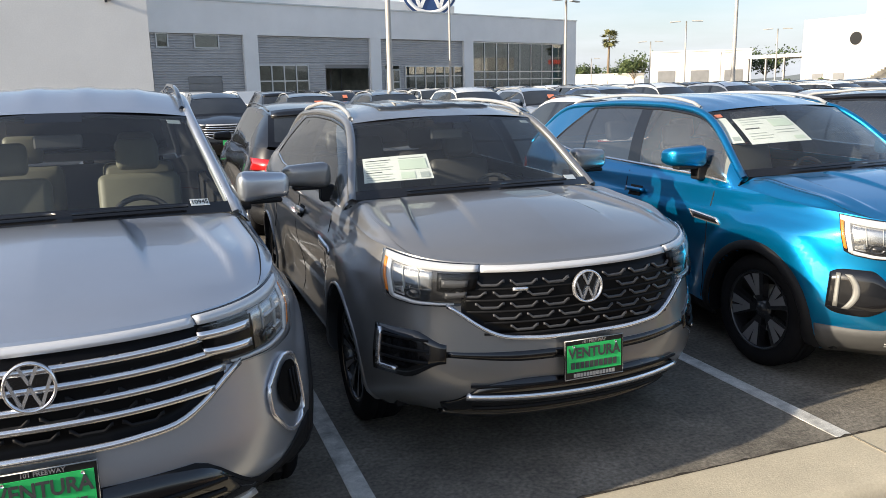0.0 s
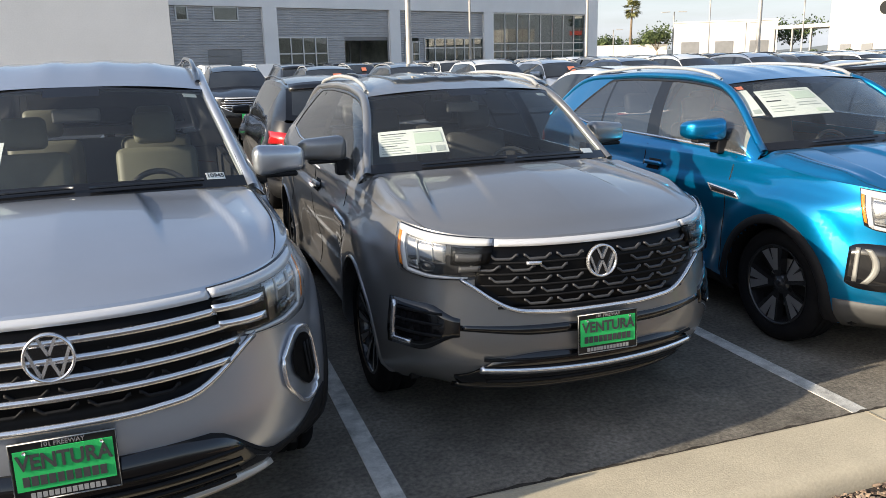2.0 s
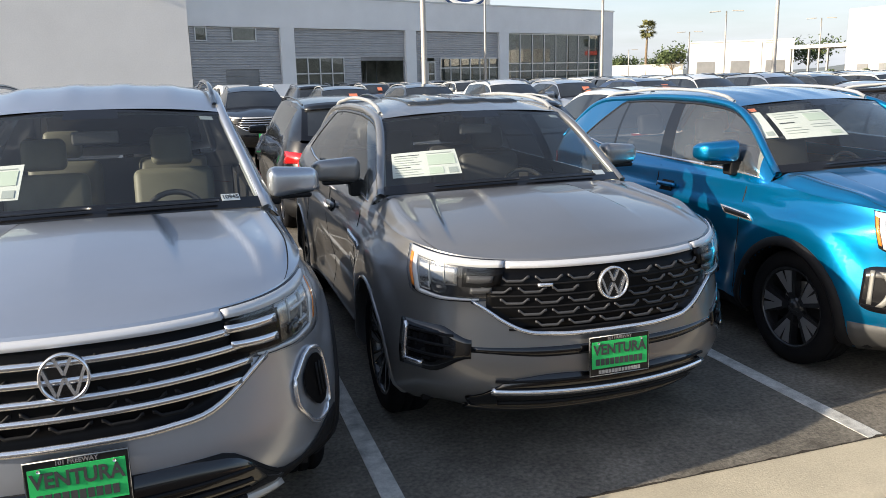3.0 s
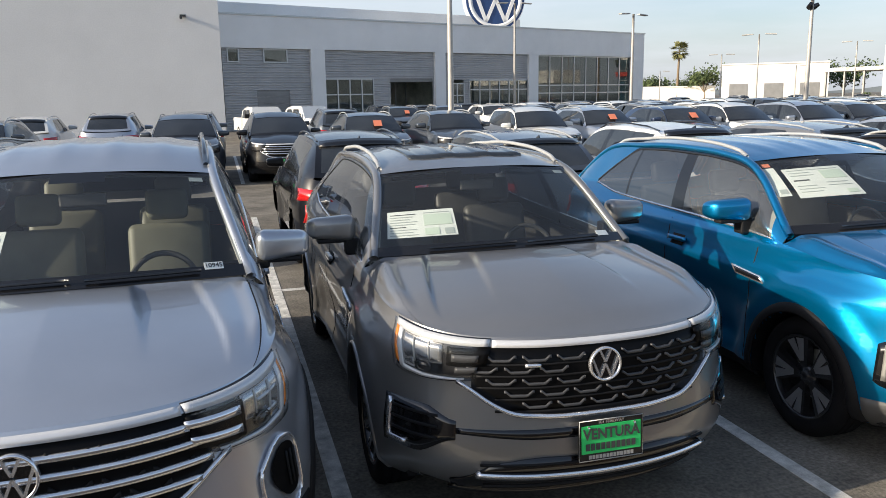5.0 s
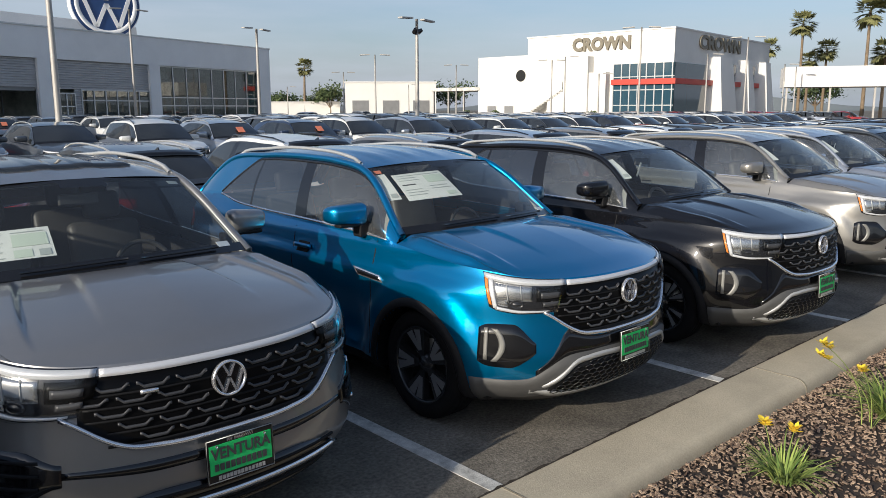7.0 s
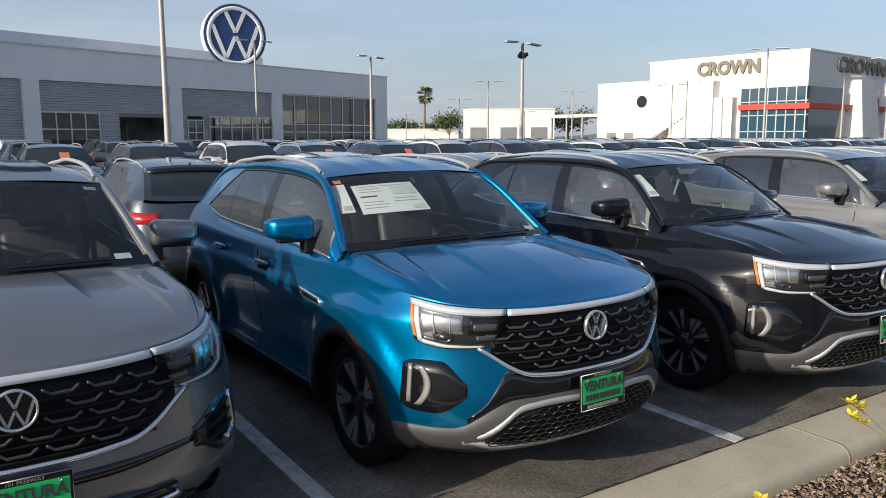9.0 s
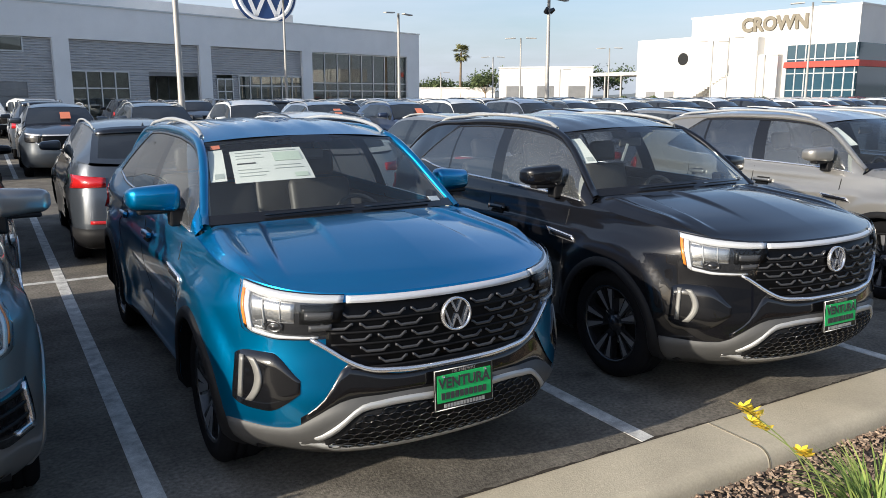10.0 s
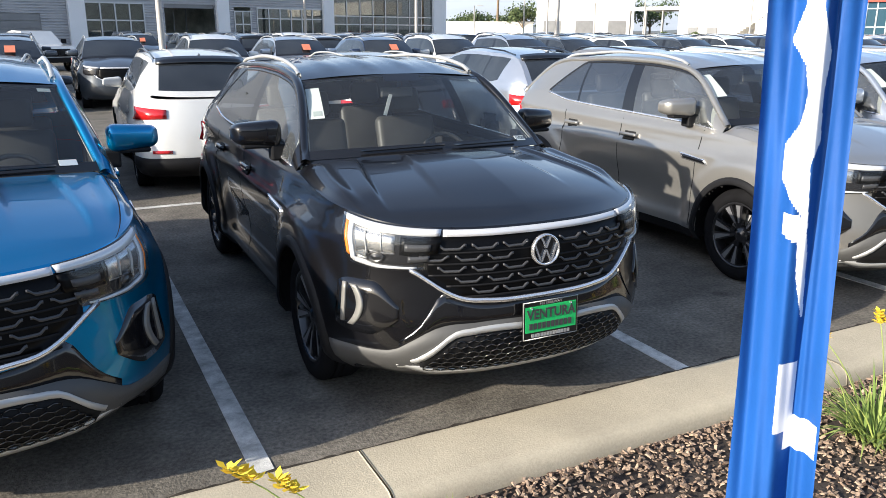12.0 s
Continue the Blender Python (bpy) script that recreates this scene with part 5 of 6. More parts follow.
def pickup(x, y, turn, label):
    """A crew-cab pickup, nose at the origin and facing -y."""
    t = new("pickup_truck", None)
    t.matrix_basis = pose(x, y, 0, 0, 0, turn)
    tagged(t, label, "truck")
    p = PAINT["white"]

    def loft(name, rows, mat, lab=""):
        v = []
        for yy, w, z0, z1, r in rows:
            v += [Vector(c) for c in ((-w, yy, z0), (-w, yy, z1 - r), (-w + r, yy, z1), (w - r, yy, z1), (w, yy, z1 - r), (w, yy, z0))]
        f = [(6 * i + k, 6 * i + 6 + k, 6 * i + 7 + k, 6 * i + 1 + k) for i in range(len(rows) - 1) for k in range(5)]
        f += [(0, 1, 2, 3, 4, 5), tuple(range(6 * len(rows) - 6, 6 * len(rows)))[::-1]]
        return mesh_object(name, v, f, mat, t, lab, smooth=False)
    loft("front", [(0, .86, .55, 1.05, .08), (.12, .95, .48, 1.18, .10), (1.3, .97, .48, 1.24, .10), (1.5, .97, .48, 1.24, .10)], p)
    loft("cab", [(1.48, .97, .46, 1.24, .05), (2.15, .86, .46, 1.86, .14), (3.2, .86, .46, 1.90, .14), (3.75, .90, .46, 1.80, .14), (3.8, .97, .46, 1.25, .05)], p)
    loft("bed", [(3.82, .97, .55, 1.28, .03), (5.7, .97, .55, 1.28, .03)], p)
    loft("bed_floor", [(3.9, .86, 1.27, 1.29, .005), (5.6, .86, 1.27, 1.29, .005)], M_BLACKCLAD, "dark truck bed")
    w = mesh_object("windscreen", [(-.80, 1.56, 1.30), (.80, 1.56, 1.30), (.68, 2.09, 1.80), (-.68, 2.09, 1.80)], [(0, 1, 2, 3)], M_FARGLASS, t, "dark windscreen", smooth=False)
    for sg in (-1, 1):
        for y0, y1 in ((2.15, 2.85), (2.95, 3.6)):
            mesh_object("side_window", [(sg * .965, y0, 1.27), (sg * .96, y1, 1.27), (sg * .875, y1, 1.72), (sg * .875, y0 + .12, 1.72)], [(0, 1, 2, 3)], M_FARGLASS, t, "dark side window", smooth=False)
        bm = bmesh.new()
        box(bm, sg * .62, sg * .90, -.02, .15, .86, 1.06, .03)
        part("head_lamp", bm, M_LIGHTBAR, t, "clear head lamp")
        bm = bmesh.new()
        box(bm, sg * 1.0, sg * 1.25, 1.75, 1.85, 1.28, 1.5, .03)
        part("mirror", bm, M_BLACKCLAD, t, "black mirror")
    bm = bmesh.new()
    box(bm, -.60, .60, -.03, .10, .70, 1.06, .02)
    part("grille", bm, M_GLOSSBLACK, t, "black grille")
    bm = bmesh.new()
    box(bm, -.95, .95, -.10, .14, .42, .66, .04)
    part("bumper", bm, M_BLACKCLAD, t, "dark bumper")
    first = build_wheel(t, "blade", False)
    for k, (sx, ay) in enumerate(((-1, .95), (1, .95), (-1, 4.6), (1, 4.6))):
        m = pose(sx * .86, ay, WHEEL_R) @ pose(0, 0, 0, 0, 0, 180 if sx > 0 else 0)
        if k:
            copy_thing(first, m).parent = t
        else:
            first.matrix_basis = m
    return t


pickup(1.5, 38.8, 22, "white pickup truck parked before the showroom")
pickup(-1.4, 39.9, 12, "white pickup truck with pale cab by the showroom")

# ---- feather banner ----
M_BANNER = material("blue_banner_cloth", (0.012, 0.075, 0.29), 0.6, 0, 0, 0.3, 3.0, 0.10, 0.1, 60.0)
M_WHITECLOTH = material("white_banner_print", (0.78, 0.79, 0.82), 0.6, 0, 0, 0.3, 3.0, 0.05)
banner = new("feather_banner", None)
banner.matrix_basis = pose(2.02, -2.12, -.09, 0, 0, -52)
tagged(banner, "slack blue feather banner with white print on a pole", "banner")


PRINT_Z = 1.76


def cloth(u, z):
    """Slack cloth in deep upright folds; u across, z up."""
    w = .19 - .015 * math.sin((z - .9) * 1.9)
    x = (u - .5) * w - .03 * (z - 1.6)
    y = .020 * math.sin(u * 9 + .9 * math.sin(z * 1.7)) + .020 * math.exp(-((u - .70) / .05) ** 2) + .005 * math.sin(u * 27 + z * 3.1) + .008 * math.sin(z * 5 + u * 4)
    return Vector((x, y, z))


def print_class(u, z):
    """Gathered white lettering: a jagged stroke, a hook, a bar and a foot."""
    d = (PRINT_Z - z) / 1.17
    if d < -.4:
        return "white" if abs(u - .52 - .04 * math.sin(z * 17)) < .10 + .06 * math.sin(z * 13) else "blue"
    if d < .06:
        lo = np.interp(d, (-.40, -.33, -.27, -.23, -.18, -.13, -.09, -.03, 0, .04, .06), (.40, .40, .28, .45, .50, .45, .30, .30, .40, .58, .64))
        hi = np.interp(d, (-.40, -.33, -.25, -.18, -.10, -.06, .06), (.62, .58, .70, .66, .68, .60, .64))
        if lo < u < hi:
            return "white"
    if .03 < d < .23:
        lo = np.interp(d, (.03, .07, .085, .15, .23), (.36, .36, .54, .56, .66))
        hi = np.interp(d, (.03, .045, .10, .23), (.52, .62, .66, .68))
        if lo < u < hi:
            return "white"
    if .32 < d < .47 and .47 < u < .68 or .44 < d < .51 and .60 < u < .97:
        return "white"
    return "blue"


g = split_grid(cloth, spaced([0, 1], .008), spaced([.55, 3.0], .006), print_class)
mesh_object("cloth", *g["blue"], M_BANNER, banner, "blue cloth in slack folds")
mesh_object("cloth_print", *g["white"], M_WHITECLOTH, banner, "white printed shapes")
mesh_object("pole", *tube([(.01 - .03 * (z - 1.6), .045, z) for z in np.linspace(-.02, 3.05, 14)], .011, 8), M_SATIN, banner, "grey banner pole")

# ---- light poles ----
M_POLE = material("pole_paint", (0.42, 0.40, 0.37), 0.5, 0.2, 0, 0.5, 2.0, 0.08)
M_POLEBASE = material("pole_footing", (0.38, 0.36, 0.33), 0.9, 0, 0, 0.3, 3.0, 0.12)


def light_pole(x, y, h, arms=2, heads=False, r=.10, turn=0):
    p = new("light_pole", None)
    p.matrix_basis = pose(x, y, 0, 0, 0, turn)
    tagged(p, "tall tan-grey steel car park light pole", "light pole", "light poles")
    mesh_object("shaft", *tube([(0, 0, z) for z in np.linspace(.4, h, 8)], r, 10, r2=r * .62), M_POLE, p)
    mesh_object("footing", *tube([(0, 0, 0), (0, 0, .75)], r * 2.4, 16), M_POLEBASE, p, "round concrete footing")
    for sg in ((-1, 1) if arms == 2 else (1,)):
        bm = bmesh.new()
        box(bm, .10 * sg, 1.05 * sg, -.16, .16, h - .02, h + .07, .02)
        bmesh.ops.transform(bm, matrix=pose(0, 0, 0, 0, 3 * sg, 0), verts=bm.verts)
        part("lamp_head", bm, M_POLE, p, "flat lamp head")
    if heads:
        for sg in (-1, 1):
            bm = bmesh.new()
            bmesh.ops.create_cone(bm, cap_ends=True, segments=14, radius1=.16, radius2=.09, depth=.3, matrix=pose(.20 * sg, -.05, h - .62, 60, 0, 40 * sg))
            part("floodlight", bm, M_GLOSSBLACK, p, "black floodlight")
    return p


light_pole(4.8, 27.96, 9.5, 2, False, .13)
light_pole(21.4, 63.5, 10.3, 2, False, .13)
light_pole(25.96, 50.81, 8.1, 2, False, .14, 20)
light_pole(24.05, 30.11, 6.95, 2, True, .125, 10)


def by_bearing(az, d):
    return -4.26 + d * math.cos(radians(az)), -2.74 + d * math.sin(radians(az))


for az, d, h, arms in ((33.38, 66, 8.6, 2), (52.30, 75, 7.2, 2), (54.59, 95, 6.5, 2), (46.43, 92, 7.2, 2), (39.54, 84, 7.2, 2), (26.38, 78, 8.6, 2), (38.6, 88, 7.8, 1), (28.9, 82, 7.4, 1), (36.2, 80, 5.6, 1), (24.0, 92, 6.8, 1), (23.3, 98, 6.8, 1), (49.9, 100, 5.2, 1), (58.6, 120, 5.5, 1)):
    light_pole(*by_bearing(az, d), h, arms, False, .10, az - 90)

# ---- the long showroom ----
M_WHITEWALL = material("white_stucco", (0.86, 0.85, 0.83), 0.85, 0, 0, 0.3, 0.35, 0.05, 0.2, 30.0, 0.03)
M_METALPANEL = material("grey_ribbed_metal", (0.42, 0.42, 0.43), 0.42, 0.3, 0, 0.5, 0.8, 0.08)
M_MULLION = material("aluminium_frame", (0.52, 0.53, 0.53), 0.4, 0.6)
M_STOREGLASS = glass("store_glass", (0.50, 0.56, 0.54), 0.0, 0.015, 2.0)
M_STOREIN = material("dim_shop_interior", (0.60, 0.58, 0.53), 0.9, 0, 0, 0.2, 0.6, 0.5)
M_ROLLER = material("roller_door", (0.24, 0.24, 0.24), 0.5, 0.3, 0, 0.5, 1.0, 0.1)


def prism(bm, x0, x1, y0, y1, z0, z1):
    return box(bm, x0, x1, y0, y1, z0, z1)


show = new("showroom_building", None)
show.matrix_basis = pose(3.8, 60.4, 0, 0, 0, 19.2)
tagged(show, "long white showroom with grey ribbed metal panels and tall glazing", "building")
bm = bmesh.new()
prism(bm, -8.5, 38.2, 0, .5, 6.12, 8.5)
part("front_wall", bm, M_WHITEWALL, show)
for s0, s1 in ((-.9, .3), (11.0, 12.1), (21.9, 23.1), (36.3, 38.2)):
    bm = bmesh.new()
    prism(bm, s0, s1, 0, .5, 0, 6.118)
    part("pier", bm, M_WHITEWALL, show)
bm = bmesh.new()
prism(bm, 37.7, 38.19, .5, 30, 0, 8.48)
prism(bm, -8.5, 37.7, 29.5, 30, 0, 8.48)
prism(bm, -8.5, -8.0, .5, 29.5, 0, 8.48)
part("side_wall", bm, M_WHITEWALL, show)
bm = bmesh.new()
prism(bm, -8.2, 37.9, .4, 29.6, 7.8, 8.1)
part("roof", bm, M_STOREIN, show)
bm = bmesh.new()
prism(bm, -8.5, 21.0, 5.0, 5.4, 8.1, 10.0)
part("upper_parapet", bm, M_WHITEWALL, show)
bm = bmesh.new()
prism(bm, -8.6, 38.3, -.06, .56, 8.5, 8.62)
part("parapet_cap", bm, M_MULLION, show, "pale metal parapet cap")
bm = bmesh.new()
prism(bm, -8, 37.7, 9.0, 9.2, 0, 7.8)
prism(bm, -8, 37.7, .3, 9.0, .0, .02)
for k in range(9):
    prism(bm, 1 + k * 4, 2.6 + k * 4, 4 + (k % 3), 4.9 + (k % 3), .02, 1.1 + .25 * (k % 2))
part("interior_wall", bm, M_STOREIN, show, "dim shop interior")


def ribbed(s0, s1, z0, z1, pitch=.19):
    v, n = [], int(round((z1 - z0) / pitch * 6))
    for i in range(n + 1):
        z = z0 + (z1 - z0) * i / n
        d = .30 - .05 * (1 if (i % 6) < 4 else 0)
        v += [Vector((s0, d, z)), Vector((s1, d, z))]
    mesh_object("ribbed_panel", v, [(2 * i, 2 * i + 1, 2 * i + 3, 2 * i + 2) for i in range(n)], M_METALPANEL, show, "horizontally ribbed grey metal panel", smooth=False)


for s0, s1, z0, z1 in ((-8, -.9, 3.02, 5.05), (-8, -7.6, 5.05, 6.12), (-6.75, -4.75, 5.05, 6.12), (-2.85, -.9, 5.05, 6.12), (-8, -5.45, 0, 3.02), (-2.75, -.9, 0, 3.02), (.3, 11.0, 3.9, 6.12), (4.8, 6.5, 0, 3.9), (10.85, 11.0, 0, 3.9), (12.1, 21.9, 3.8, 6.12), (12.1, 12.7, 0, 3.8), (14.25, 14.9, 0, 3.8)):
    ribbed(s0, s1, z0, z1)
roller = new("roller_door", None)
roller.parent = show
tagged(roller, "grey sectional roller door")
for k in range(6):
    bm = bmesh.new()
    prism(bm, -5.45, -2.75, .30, .34, k * .5 + .01, k * .5 + .49)
    part("door_section", bm, M_ROLLER, roller)


def glazing(s0, s1, z0, z1, cols, rows, name="window"):
    w = new(name, None)
    w.parent = show
    tagged(w, "tall shop glazing in aluminium frames" if z1 > 4 else "shop window in aluminium frames")
    bm = bmesh.new()
    for k in range(cols + 1):
        s = s0 + (s1 - s0) * k / cols
        prism(bm, s - .05, s + .05, .18, .34, z0, z1)
    for z in (z0 + .06, *rows, z1 - .05):
        prism(bm, s0, s1, .20, .33, z - .05, z + .05)
    part("window_frame", bm, M_MULLION, w)
    for k in range(cols):
        a, b = s0 + (s1 - s0) * k / cols, s0 + (s1 - s0) * (k + 1) / cols
        bm = bmesh.new()
        prism(bm, a + .04, b - .04, .25, .27, z0, z1)
        pane = part("pane", bm, M_STOREGLASS, w)
        pane.visible_shadow = False


glazing(23.1, 36.3, 0, 6.1, 8, (3.25, 2.5))
glazing(14.9, 21.9, 0, 3.8, 6, (2.9,))
glazing(12.7, 14.25, 0, 3.5, 2, (2.4,))
glazing(-7.6, -6.75, 5.05, 6.12, 1, ())
glazing(-4.75, -2.85, 5.05, 6.12, 1, ())
glazing(.35, 4.8, 0, 3.9, 4, (2.6,))
bm = bmesh.new()
prism(bm, 6.5, 10.85, .35, .6, 3.6, 3.9)
for s in (7.6, 8.7, 9.8):
    prism(bm, s - .04, s + .04, 3.0, 3.1, 0, 3.6)
part("bay_header", bm, M_ROLLER, show, "dark opening of the service bay")

# round sign on the roof
M_SIGNBLUE = material("sign_blue", (0.02, 0.055, 0.17), 0.35, 0, 0.2, 0.5, 1.0, 0.05)
M_SIGNWHITE = material("sign_white", (0.80, 0.80, 0.80), 0.4, 0, 0.2, 0.5, 1.0, 0.03)
sign = new("round_roof_sign", None)
n19 = Vector((-math.sin(radians(19.2)), math.cos(radians(19.2)), 0))
u19 = Vector((math.cos(radians(19.2)), math.sin(radians(19.2)), 0))
at = Vector((3.8, 60.4, 0)) + n19 * 4 + u19 * 21.0
sign.matrix_basis = pose(at.x, at.y, 11.55, 0, 0, -3)
tagged(sign, "large round dark blue sign with white ring on the roof", "sign")
mesh_object("drum", *tube([(0, 0, 0), (0, 1.0, 0)], 3.02, 48), M_SIGNWHITE, sign, "white sign drum", smooth=False)
mesh_object("face", *tube([(0, -.05, 0), (0, .0, 0)], 2.95, 48), M_SIGNBLUE, sign, "dark blue sign face", smooth=False)
roundel(sign, (0, -.10, 0), 2.72, .12, M_SIGNWHITE, M_SIGNBLUE, "emblem")
bm = bmesh.new()
prism(bm, -2.9, 2.9, 1.0, 3.2, -3.6, -1.8)
for x in (-1.6, 1.6):
    prism(bm, x - .12, x + .12, .2, .5, -3.7, -2.4)
part("sign_base", bm, M_SIGNWHITE, sign, "white base and posts")

# tall white block beside the showroom
M_BLOCK = material("white_block_stucco", (0.80, 0.785, 0.76), 0.85, 0, 0, 0.3, 0.25, 0.04, 0.2, 30.0, 0.03)
block = new("white_block", None)
block.matrix_basis = pose(-3.9, 55.8, 0, 0, 0, 3)
tagged(block, "tall plain white stucco block", "building")
bm = bmesh.new()
prism(bm, -45, 0, 0, 22, 0, 12.5)
part("wall", bm, M_BLOCK, block)
bm = bmesh.new()
prism(bm, -45.1, .1, -.1, 22.1, 12.5, 12.7)
part("roof", bm, M_BLOCK, block)
bm = bmesh.new()
prism(bm, -2.6, -2.2, -.35, 0, 8.02, 8.16)
prism(bm, -2.62, -2.45, -.5, -.3, 7.85, 8.06)
part("wall_lamp", bm, M_GLOSSBLACK, block, "small dark wall lamp")

# ---- the far white dealership ----
M_BRIGHT = material("bright_stucco", (0.74, 0.72, 0.68), 0.85, 0, 0, 0.3, 0.3, 0.04, 0.2, 30.0, 0.03)
M_REDBAND = material("red_band", (0.55, 0.05, 0.03), 0.5, 0, 0, 0.5, 1.0, 0.05)
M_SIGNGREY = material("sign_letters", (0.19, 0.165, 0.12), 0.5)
M_BLUEGLASS = material("blue_glass", (0.03, 0.07, 0.10), 0.05, 0.0, 0, 0.9)
EX, EY = -4.26, -2.74


def bearing(az, d):
    return Vector((EX + d * math.cos(radians(az)), EY + d * math.sin(radians(az)), 0))


corner, left_end, right_end = bearing(31.12, 105.0), bearing(45.0, 122.0), bearing(24.6, 128.0)
ux = (corner - left_end).normalized()
ang = math.degrees(math.atan2(ux.y, ux.x))
L = (corner - left_end).length
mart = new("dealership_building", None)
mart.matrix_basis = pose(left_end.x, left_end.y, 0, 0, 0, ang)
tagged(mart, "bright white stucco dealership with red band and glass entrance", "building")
D = 35.0
bm = bmesh.new()
prism(bm, 0, L * .30, .6, D, 0, 9.9)
prism(bm, L * .30, L, 0, D, 0, 12.2)
prism(bm, L * .44, L * .64, -1.6, 0, 0, 9.2)
prism(bm, L * .64, L * .72, -1.2, 0, 0, 7.0)
part("wall", bm, M_BRIGHT, mart)
bm = bmesh.new()
prism(bm, L * .295, L + .1, -.1, D + .1, 12.2, 12.4)
part("roof", bm, M_BRIGHT, mart)
bm = bmesh.new()
prism(bm, L * .74, L + .25, -.25, .0, .2, 8.0)
prism(bm, L, L + .25, -.25, D * .28, .2, 8.0)
part("entrance_glass", bm, M_BLUEGLASS, mart, "blue tinted entrance glass")
bm = bmesh.new()
for k in range(8):
    s = L * .74 + (L * .26) * k / 7
    prism(bm, s - .07, s + .07, -.34, -.25, .2, 8.0)
for z in (2.6, 4.6, 6.3):
    prism(bm, L * .74, L + .3, -.33, -.26, z - .06, z + .06)
part("entrance_frame", bm, M_MULLION, mart)
bm = bmesh.new()
prism(bm, L * .735, L + .6, -.65, -.35, 5.3, 6.0)
prism(bm, L + .27, L + .6, -.35, D, 5.3, 6.0)
part("red_band", bm, M_REDBAND, mart, "red band over the entrance")
bm = bmesh.new()
for k, (y0, y1) in enumerate(((D * .30, D * .52), (D * .60, D * .74), (D * .82, D * .97))):
    v = [bm.verts.new(c) for c in ((L, y0, 0), (L + 2.2, y0 + 1, 0), (L + 2.2, y1 - 1, 0), (L, y1, 0), (L, y0 + .8, 9.2), (L + 1.2, y0 + 1.6, 9.2), (L + 1.2, y1 - 1.6, 9.2), (L, y1 - .8, 9.2))]
    for q in ((0, 1, 5, 4), (1, 2, 6, 5), (2, 3, 7, 6), (4, 5, 6, 7)):
        bm.faces.new([v[i] for i in q])
part("entrance_tower", bm, M_BRIGHT, mart, "white slanted entrance towers")
bm = bmesh.new()
for y0, y1 in ((D * .53, D * .59), (D * .75, D * .81)):
    prism(bm, L + .02, L + .2, y0, y1, .2, 8.5)
part("side_glass", bm, M_BLUEGLASS, mart, "dark glass between the towers")
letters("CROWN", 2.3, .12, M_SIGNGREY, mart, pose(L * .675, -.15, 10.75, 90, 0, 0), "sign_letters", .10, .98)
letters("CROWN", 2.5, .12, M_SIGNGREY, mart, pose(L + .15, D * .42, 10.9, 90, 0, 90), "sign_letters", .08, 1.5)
mesh_object("round_vent", *tube([(L * .25, .5, 7.0), (L * .25, .62, 7.0)], .85, 28), M_GLOSSBLACK, mart, "round dark vent", smooth=False)
# outside stair
stair = new("outside_stair", None)
stair.parent = mart
tagged(stair, "white outside stair with solid rail")
for k in range(20):
    s = L * .26 + k * .42
    bm = bmesh.new()
    prism(bm, s, s + .44, -1.8, -.2, k * .24, k * .24 + .30)
    part("step", bm, M_BRIGHT, stair)
s0, s1 = L * .26, L * .26 + 20 * .42
v = [Vector((s, y, z)) for y in (-1.90, -1.81) for s, z in ((s0, 0), (s1, 4.8), (s1, 6.0), (s0, 1.2))]
mesh_object("rail", v, [(0, 1, 2, 3), (7, 6, 5, 4), (3, 2, 6, 7), (0, 4, 5, 1), (0, 3, 7, 4), (1, 5, 6, 2)], M_BRIGHT, stair, smooth=False)
for s in (L * .06, L * .16):
    bm = bmesh.new()
    prism(bm, s, s + 1.6, .45, .62, 0, 2.6)
    part("service_door", bm, M_ROLLER, mart, "grey service door")


def block_house(az0, az1, d, h, depth, label, mat=M_BRIGHT, openings=0):
    a, b = bearing(az0, d), bearing(az1, d)
    u = (b - a).normalized()
    o = new("low_building", None)
    o.matrix_basis = pose(a.x, a.y, 0, 0, 0, math.degrees(math.atan2(u.y, u.x)))
    tagged(o, label, "building")
    w = (b - a).length
    bm = bmesh.new()
    prism(bm, 0, w, 0, depth, 0, h)
    part("wall", bm, mat, o)
    bm = bmesh.new()
    prism(bm, -.15, w + .15, -.15, depth + .15, h, h + .2)
    part("roof", bm, mat, o)
    for k in range(openings):
        bm = bmesh.new()
        s = w * (k + .5) / openings
        prism(bm, s - w * .09, s + w * .09, -.05, .0, 0, h * .55)
        part("door", bm, M_ROLLER, o, "dark open service door")
    return o


block_house(54.5, 47.9, 135.0, 6.6, 20, "low white service building", openings=3)
block_house(61.5, 54.9, 150.0, 3.4, 1, "long low white boundary wall")
shed = new("carport", None)
sa = bearing(47.9, 128.0)
shed.matrix_basis = pose(sa.x, sa.y, 0, 0, 0, ang)
tagged(shed, "open carport with dark flat roof", "carport")
bm = bmesh.new()
prism(bm, -1, 9, 0, 8, 5.0, 5.5)
part("roof", bm, M_STOREIN, shed)
for x in (-.8, 2.4, 5.6, 8.7):
    bm = bmesh.new()
    prism(bm, x - .12, x + .12, .2, .45, 0, 5.0)
    part("post", bm, M_POLE, shed)
tent = new("canopy", None)
ta = bearing(24.0, 100.0)
tent.matrix_basis = pose(ta.x, ta.y, 0, 0, 0, -62)
tagged(tent, "long white canopy on thin posts", "canopy")
bm = bmesh.new()
prism(bm, 0, 34, 0, 6, 4.6, 6.9)
part("roof", bm, M_BRIGHT, tent)
for k in range(8):
    bm = bmesh.new()
    prism(bm, k * 4.6 + .3, k * 4.6 + .5, .3, .5, 0, 4.6)
    part("post", bm, M_POLE, tent)

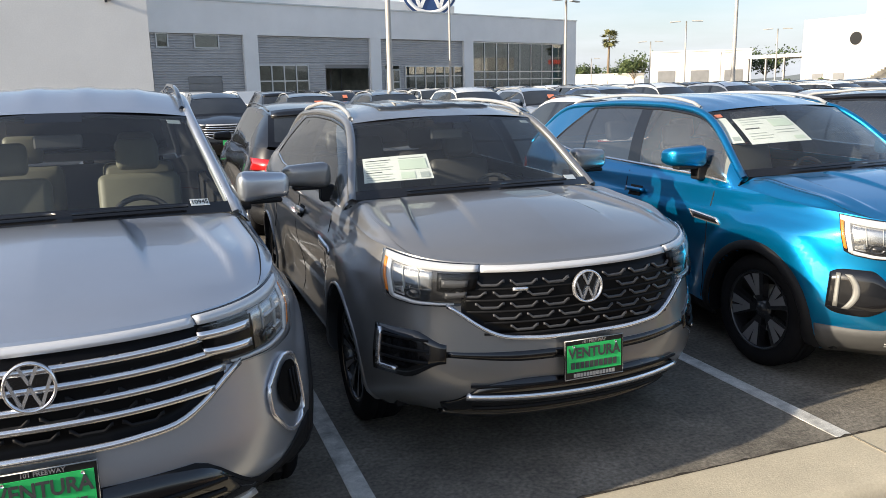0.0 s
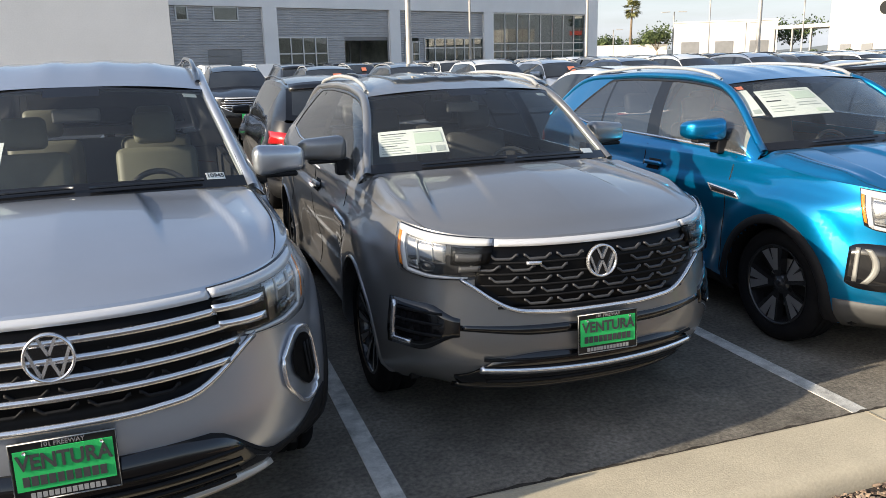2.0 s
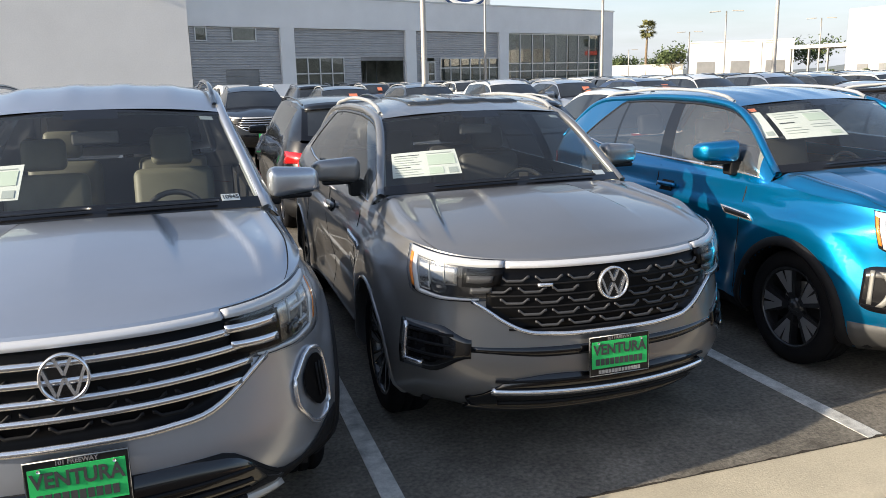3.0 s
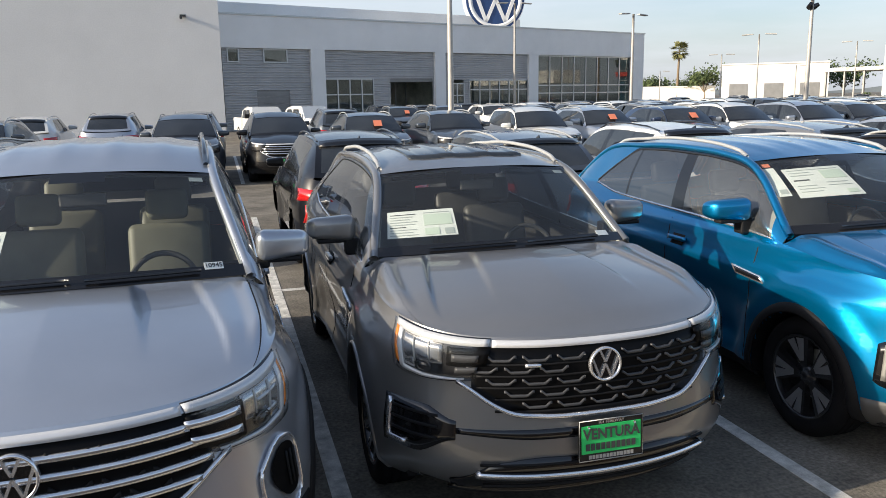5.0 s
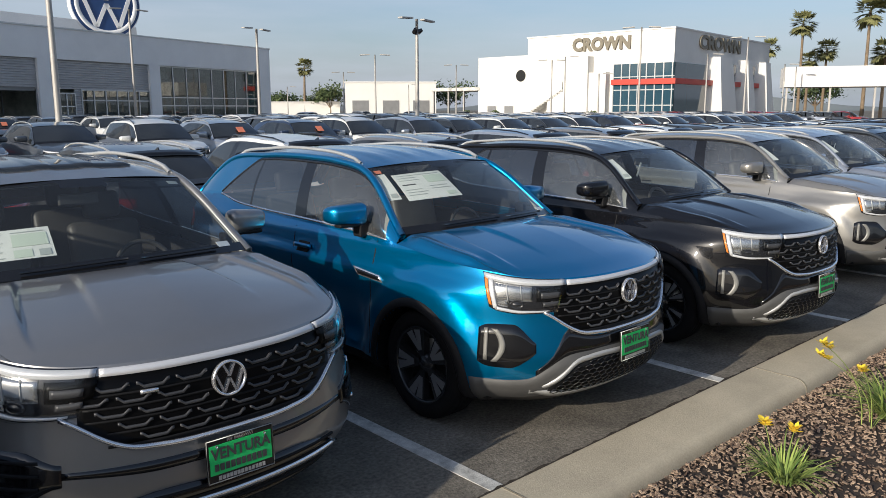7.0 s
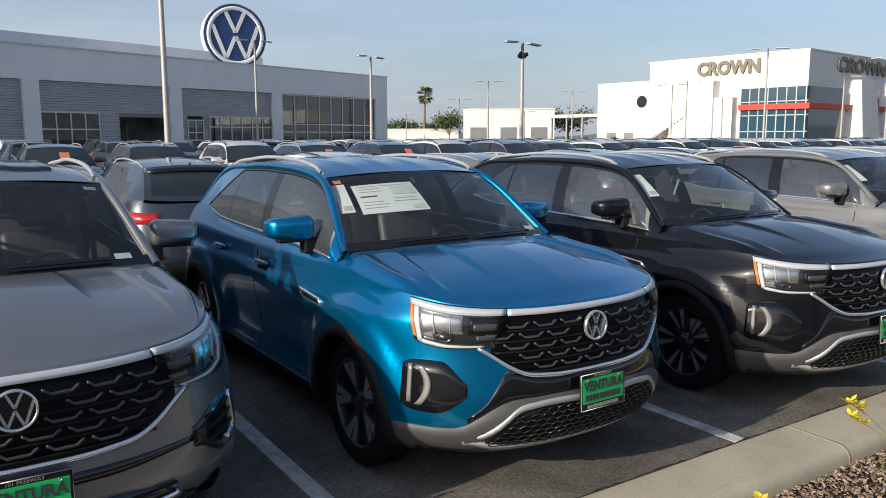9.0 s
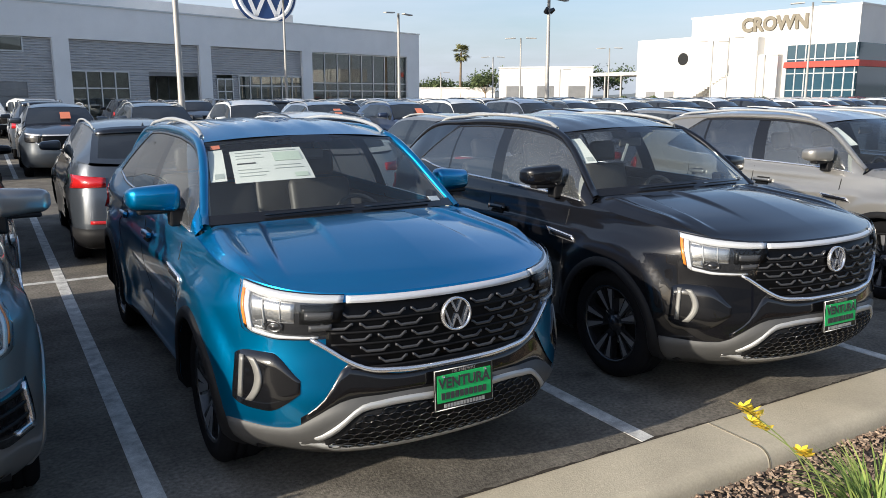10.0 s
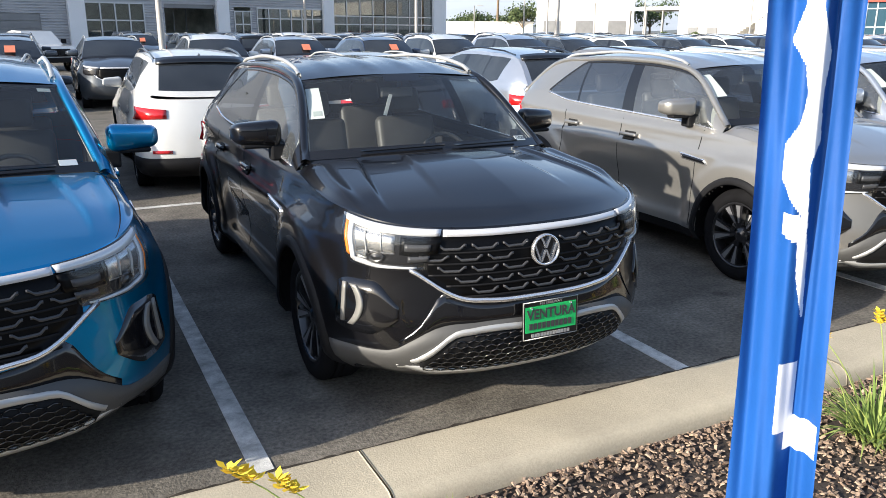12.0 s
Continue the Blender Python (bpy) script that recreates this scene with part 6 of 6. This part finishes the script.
random.seed(23)
for k in range(15):
    q = bearing(33.5 - k * 1.05, 88 + k * .8)
    far_car(q.x, q.y, False, random.choice(["white", "white", "silver", "slate", "red", "black"]), random.choice(["fc", "fw"]), "dealership row cars")
for k in range(9):
    q = bearing(62 - k * 1.9, 96 + k * 3.0)
    far_car(q.x, q.y, k % 2 == 0, random.choice(["black", "white", "slate", "navy", "grey"]), random.choice(["fc", "fw"]), "far lot cars")

# ---- palms, trees, bushes ----
M_TRUNK = material("palm_trunk", (0.20, 0.15, 0.10), 0.9, 0, 0, 0.2, 2.0, 0.25, 0.4, 20.0)


def palm(x, y, h, crown=2.2, seed=1):
    r = random.Random(seed)
    p = new("palm_tree", None)
    p.matrix_basis = pose(x, y, 0)
    tagged(p, "tall fan palm with slim trunk and shaggy crown", "palm tree", "palms")
    lean = r.uniform(-.3, .3)
    mesh_object("trunk", *tube([(lean * t * t, 0, h * t) for t in np.linspace(0, 1, 10)], .28, 10, r2=.17), M_TRUNK, p)
    v, f = [], []
    for k in range(46):
        a, e = r.uniform(0, 2 * math.pi), r.uniform(-1.1, 1.2)
        d = Vector((math.cos(a) * math.cos(e), math.sin(a) * math.cos(e), math.sin(e)))
        c = Vector((lean, 0, h)) + d * crown * r.uniform(.35, .6)
        side = d.cross(Vector((0, 0, 1)))
        side = side.normalized() if side.length > .01 else Vector((1, 0, 0))
        up = side.cross(d)
        for q in range(11):
            fa = radians(-75 + 15 * q)
            tip = c + (d * math.cos(fa) + side * math.sin(fa)) * crown * r.uniform(.38, .55) - Vector((0, 0, .15 * crown * r.random()))
            w = (d * -math.sin(fa) + side * math.cos(fa)) * .06 * crown
            b = len(v)
            v += [c, c.lerp(tip, .55) + w, tip, c.lerp(tip, .55) - w]
            f.append((b, b + 1, b + 2, b + 3))
        b = len(v)
        o = Vector((lean, 0, h))
        v += [o - side * .03, o + side * .03, c + side * .03, c - side * .03]
        f.append((b, b + 1, b + 2, b + 3))
    mesh_object("crown", v, f, M_PALM, p, smooth=False)


for i, (az, d, el, cr) in enumerate(((57.41, 150, .052, 2.0), (23.05, 140, .095, 2.6), (21.60, 150, .066, 2.5), (25.04, 160, .070, 2.3), (19.25, 120, .105, 2.6), (62.2, 160, .050, 1.6), (22.6, 150, .055, 2.0), (18.2, 130, .06, 2.6))):
    q = bearing(az, d)
    palm(q.x, q.y, 2.2 + el * d, cr, i)


def tree(x, y, h, w, seed):
    r = random.Random(seed)
    t = new("tree", None)
    t.matrix_basis = pose(x, y, 0)
    tagged(t, "distant green leafy tree", "tree", "far trees")
    limbs = [tube([(0, 0, 0), (.1, 0, h * .3), (0, .1, h * .55)], .25, 8, r2=.12)]
    tips = []
    for k in range(7):
        a = 2 * math.pi * k / 7 + r.random()
        e = Vector((math.cos(a) * w * .33 * r.uniform(.6, 1.2), math.sin(a) * w * .33, h * r.uniform(.55, .88)))
        limbs.append(tube([(0, 0, h * .35), (e.x * .5, e.y * .5, e.z * .75), tuple(e)], .10, 6, r2=.03))
        tips.append(e)
    mesh_object("trunk", *merge(*limbs), M_TRUNK, t)
    v, f = [], []
    for k in range(1500):
        c = tips[r.randrange(7)] + Vector((r.gauss(0, w * .13), r.gauss(0, w * .13), r.gauss(0, h * .09)))
        s = r.uniform(.12, .28)
        d1, d2 = Vector((r.gauss(0, 1), r.gauss(0, 1), r.gauss(0, 1))).normalized() * s, Vector((r.gauss(0, 1), r.gauss(0, 1), r.gauss(0, 1))).normalized() * s
        b = len(v)
        v += [c - d1, c - d2, c + d1, c + d2]
        f.append((b, b + 1, b + 2, b + 3))
    mesh_object("crown", v, f, M_TREE, t, smooth=False)


for i, (az, d, h, w) in enumerate(((55.6, 150, 6.8, 6), (56.5, 155, 5.5, 5), (59.0, 165, 5.8, 7), (60.2, 170, 5.0, 6), (47.0, 150, 7.5, 8), (62.5, 160, 6.0, 5), (22.0, 160, 7, 8))):
    q = bearing(az, d)
    tree(q.x, q.y, h, w, i)


def bush(x, y, w, h, seed):
    r = random.Random(seed)
    v, f = [], []
    for k in range(1200):
        d = Vector((r.gauss(0, 1), r.gauss(0, 1), abs(r.gauss(0, 1)))).normalized()
        c = Vector((d.x * w, d.y * w, d.z * h)) * r.uniform(.75, 1.05)
        s = r.uniform(.07, .15)
        d1, d2 = Vector((r.gauss(0, 1), r.gauss(0, 1), r.gauss(0, 1))).normalized() * s, Vector((r.gauss(0, 1), r.gauss(0, 1), r.gauss(0, 1))).normalized() * s
        b = len(v)
        v += [c - d1, c - d2, c + d1, c + d2]
        f.append((b, b + 1, b + 2, b + 3))
    o = mesh_object("bush", v, f, M_TREE, None, smooth=False)
    o.matrix_basis = pose(x, y, 0)
    tagged(o, "clipped round green bush by the building", "bush")


for az, d in ((43.6, 116), (36.6, 104), (45.6, 118)):
    q = bearing(az, d)
    bush(q.x, q.y, 1.3, 1.9, int(az))

# backdrop of low hills and haze beyond the lot, raised unseen behind the camera
M_HILL = material("far_hill", (0.16, 0.18, 0.19), 1.0, 0, 0, 0.1, 0.004, 0.15)
v = []
for k in range(181):
    q = 2 * k
    a = radians(-20 + q)
    # Taller unseen stretch added behind the camera to darken what car fronts reflect.
    h = max(14 + 10 * math.sin(k * .31) + 6 * math.sin(k * .83 + 1), 3) + (120 + 25 * math.sin(k * .4)) * smooth(222, 262, q) * (1 - smooth(318, 352, q))
    v += [Vector((1500 * math.cos(a), 1500 * math.sin(a), -5)), Vector((1550 * math.cos(a), 1550 * math.sin(a), h))]
tagged(mesh_object("backdrop", v, [(2 * k, 2 * k + 2, 2 * k + 3, 2 * k + 1) for k in range(180)], M_HILL, None), "low hazy hills on the horizon, with an added taller unseen stretch", "hills", kind="structure")
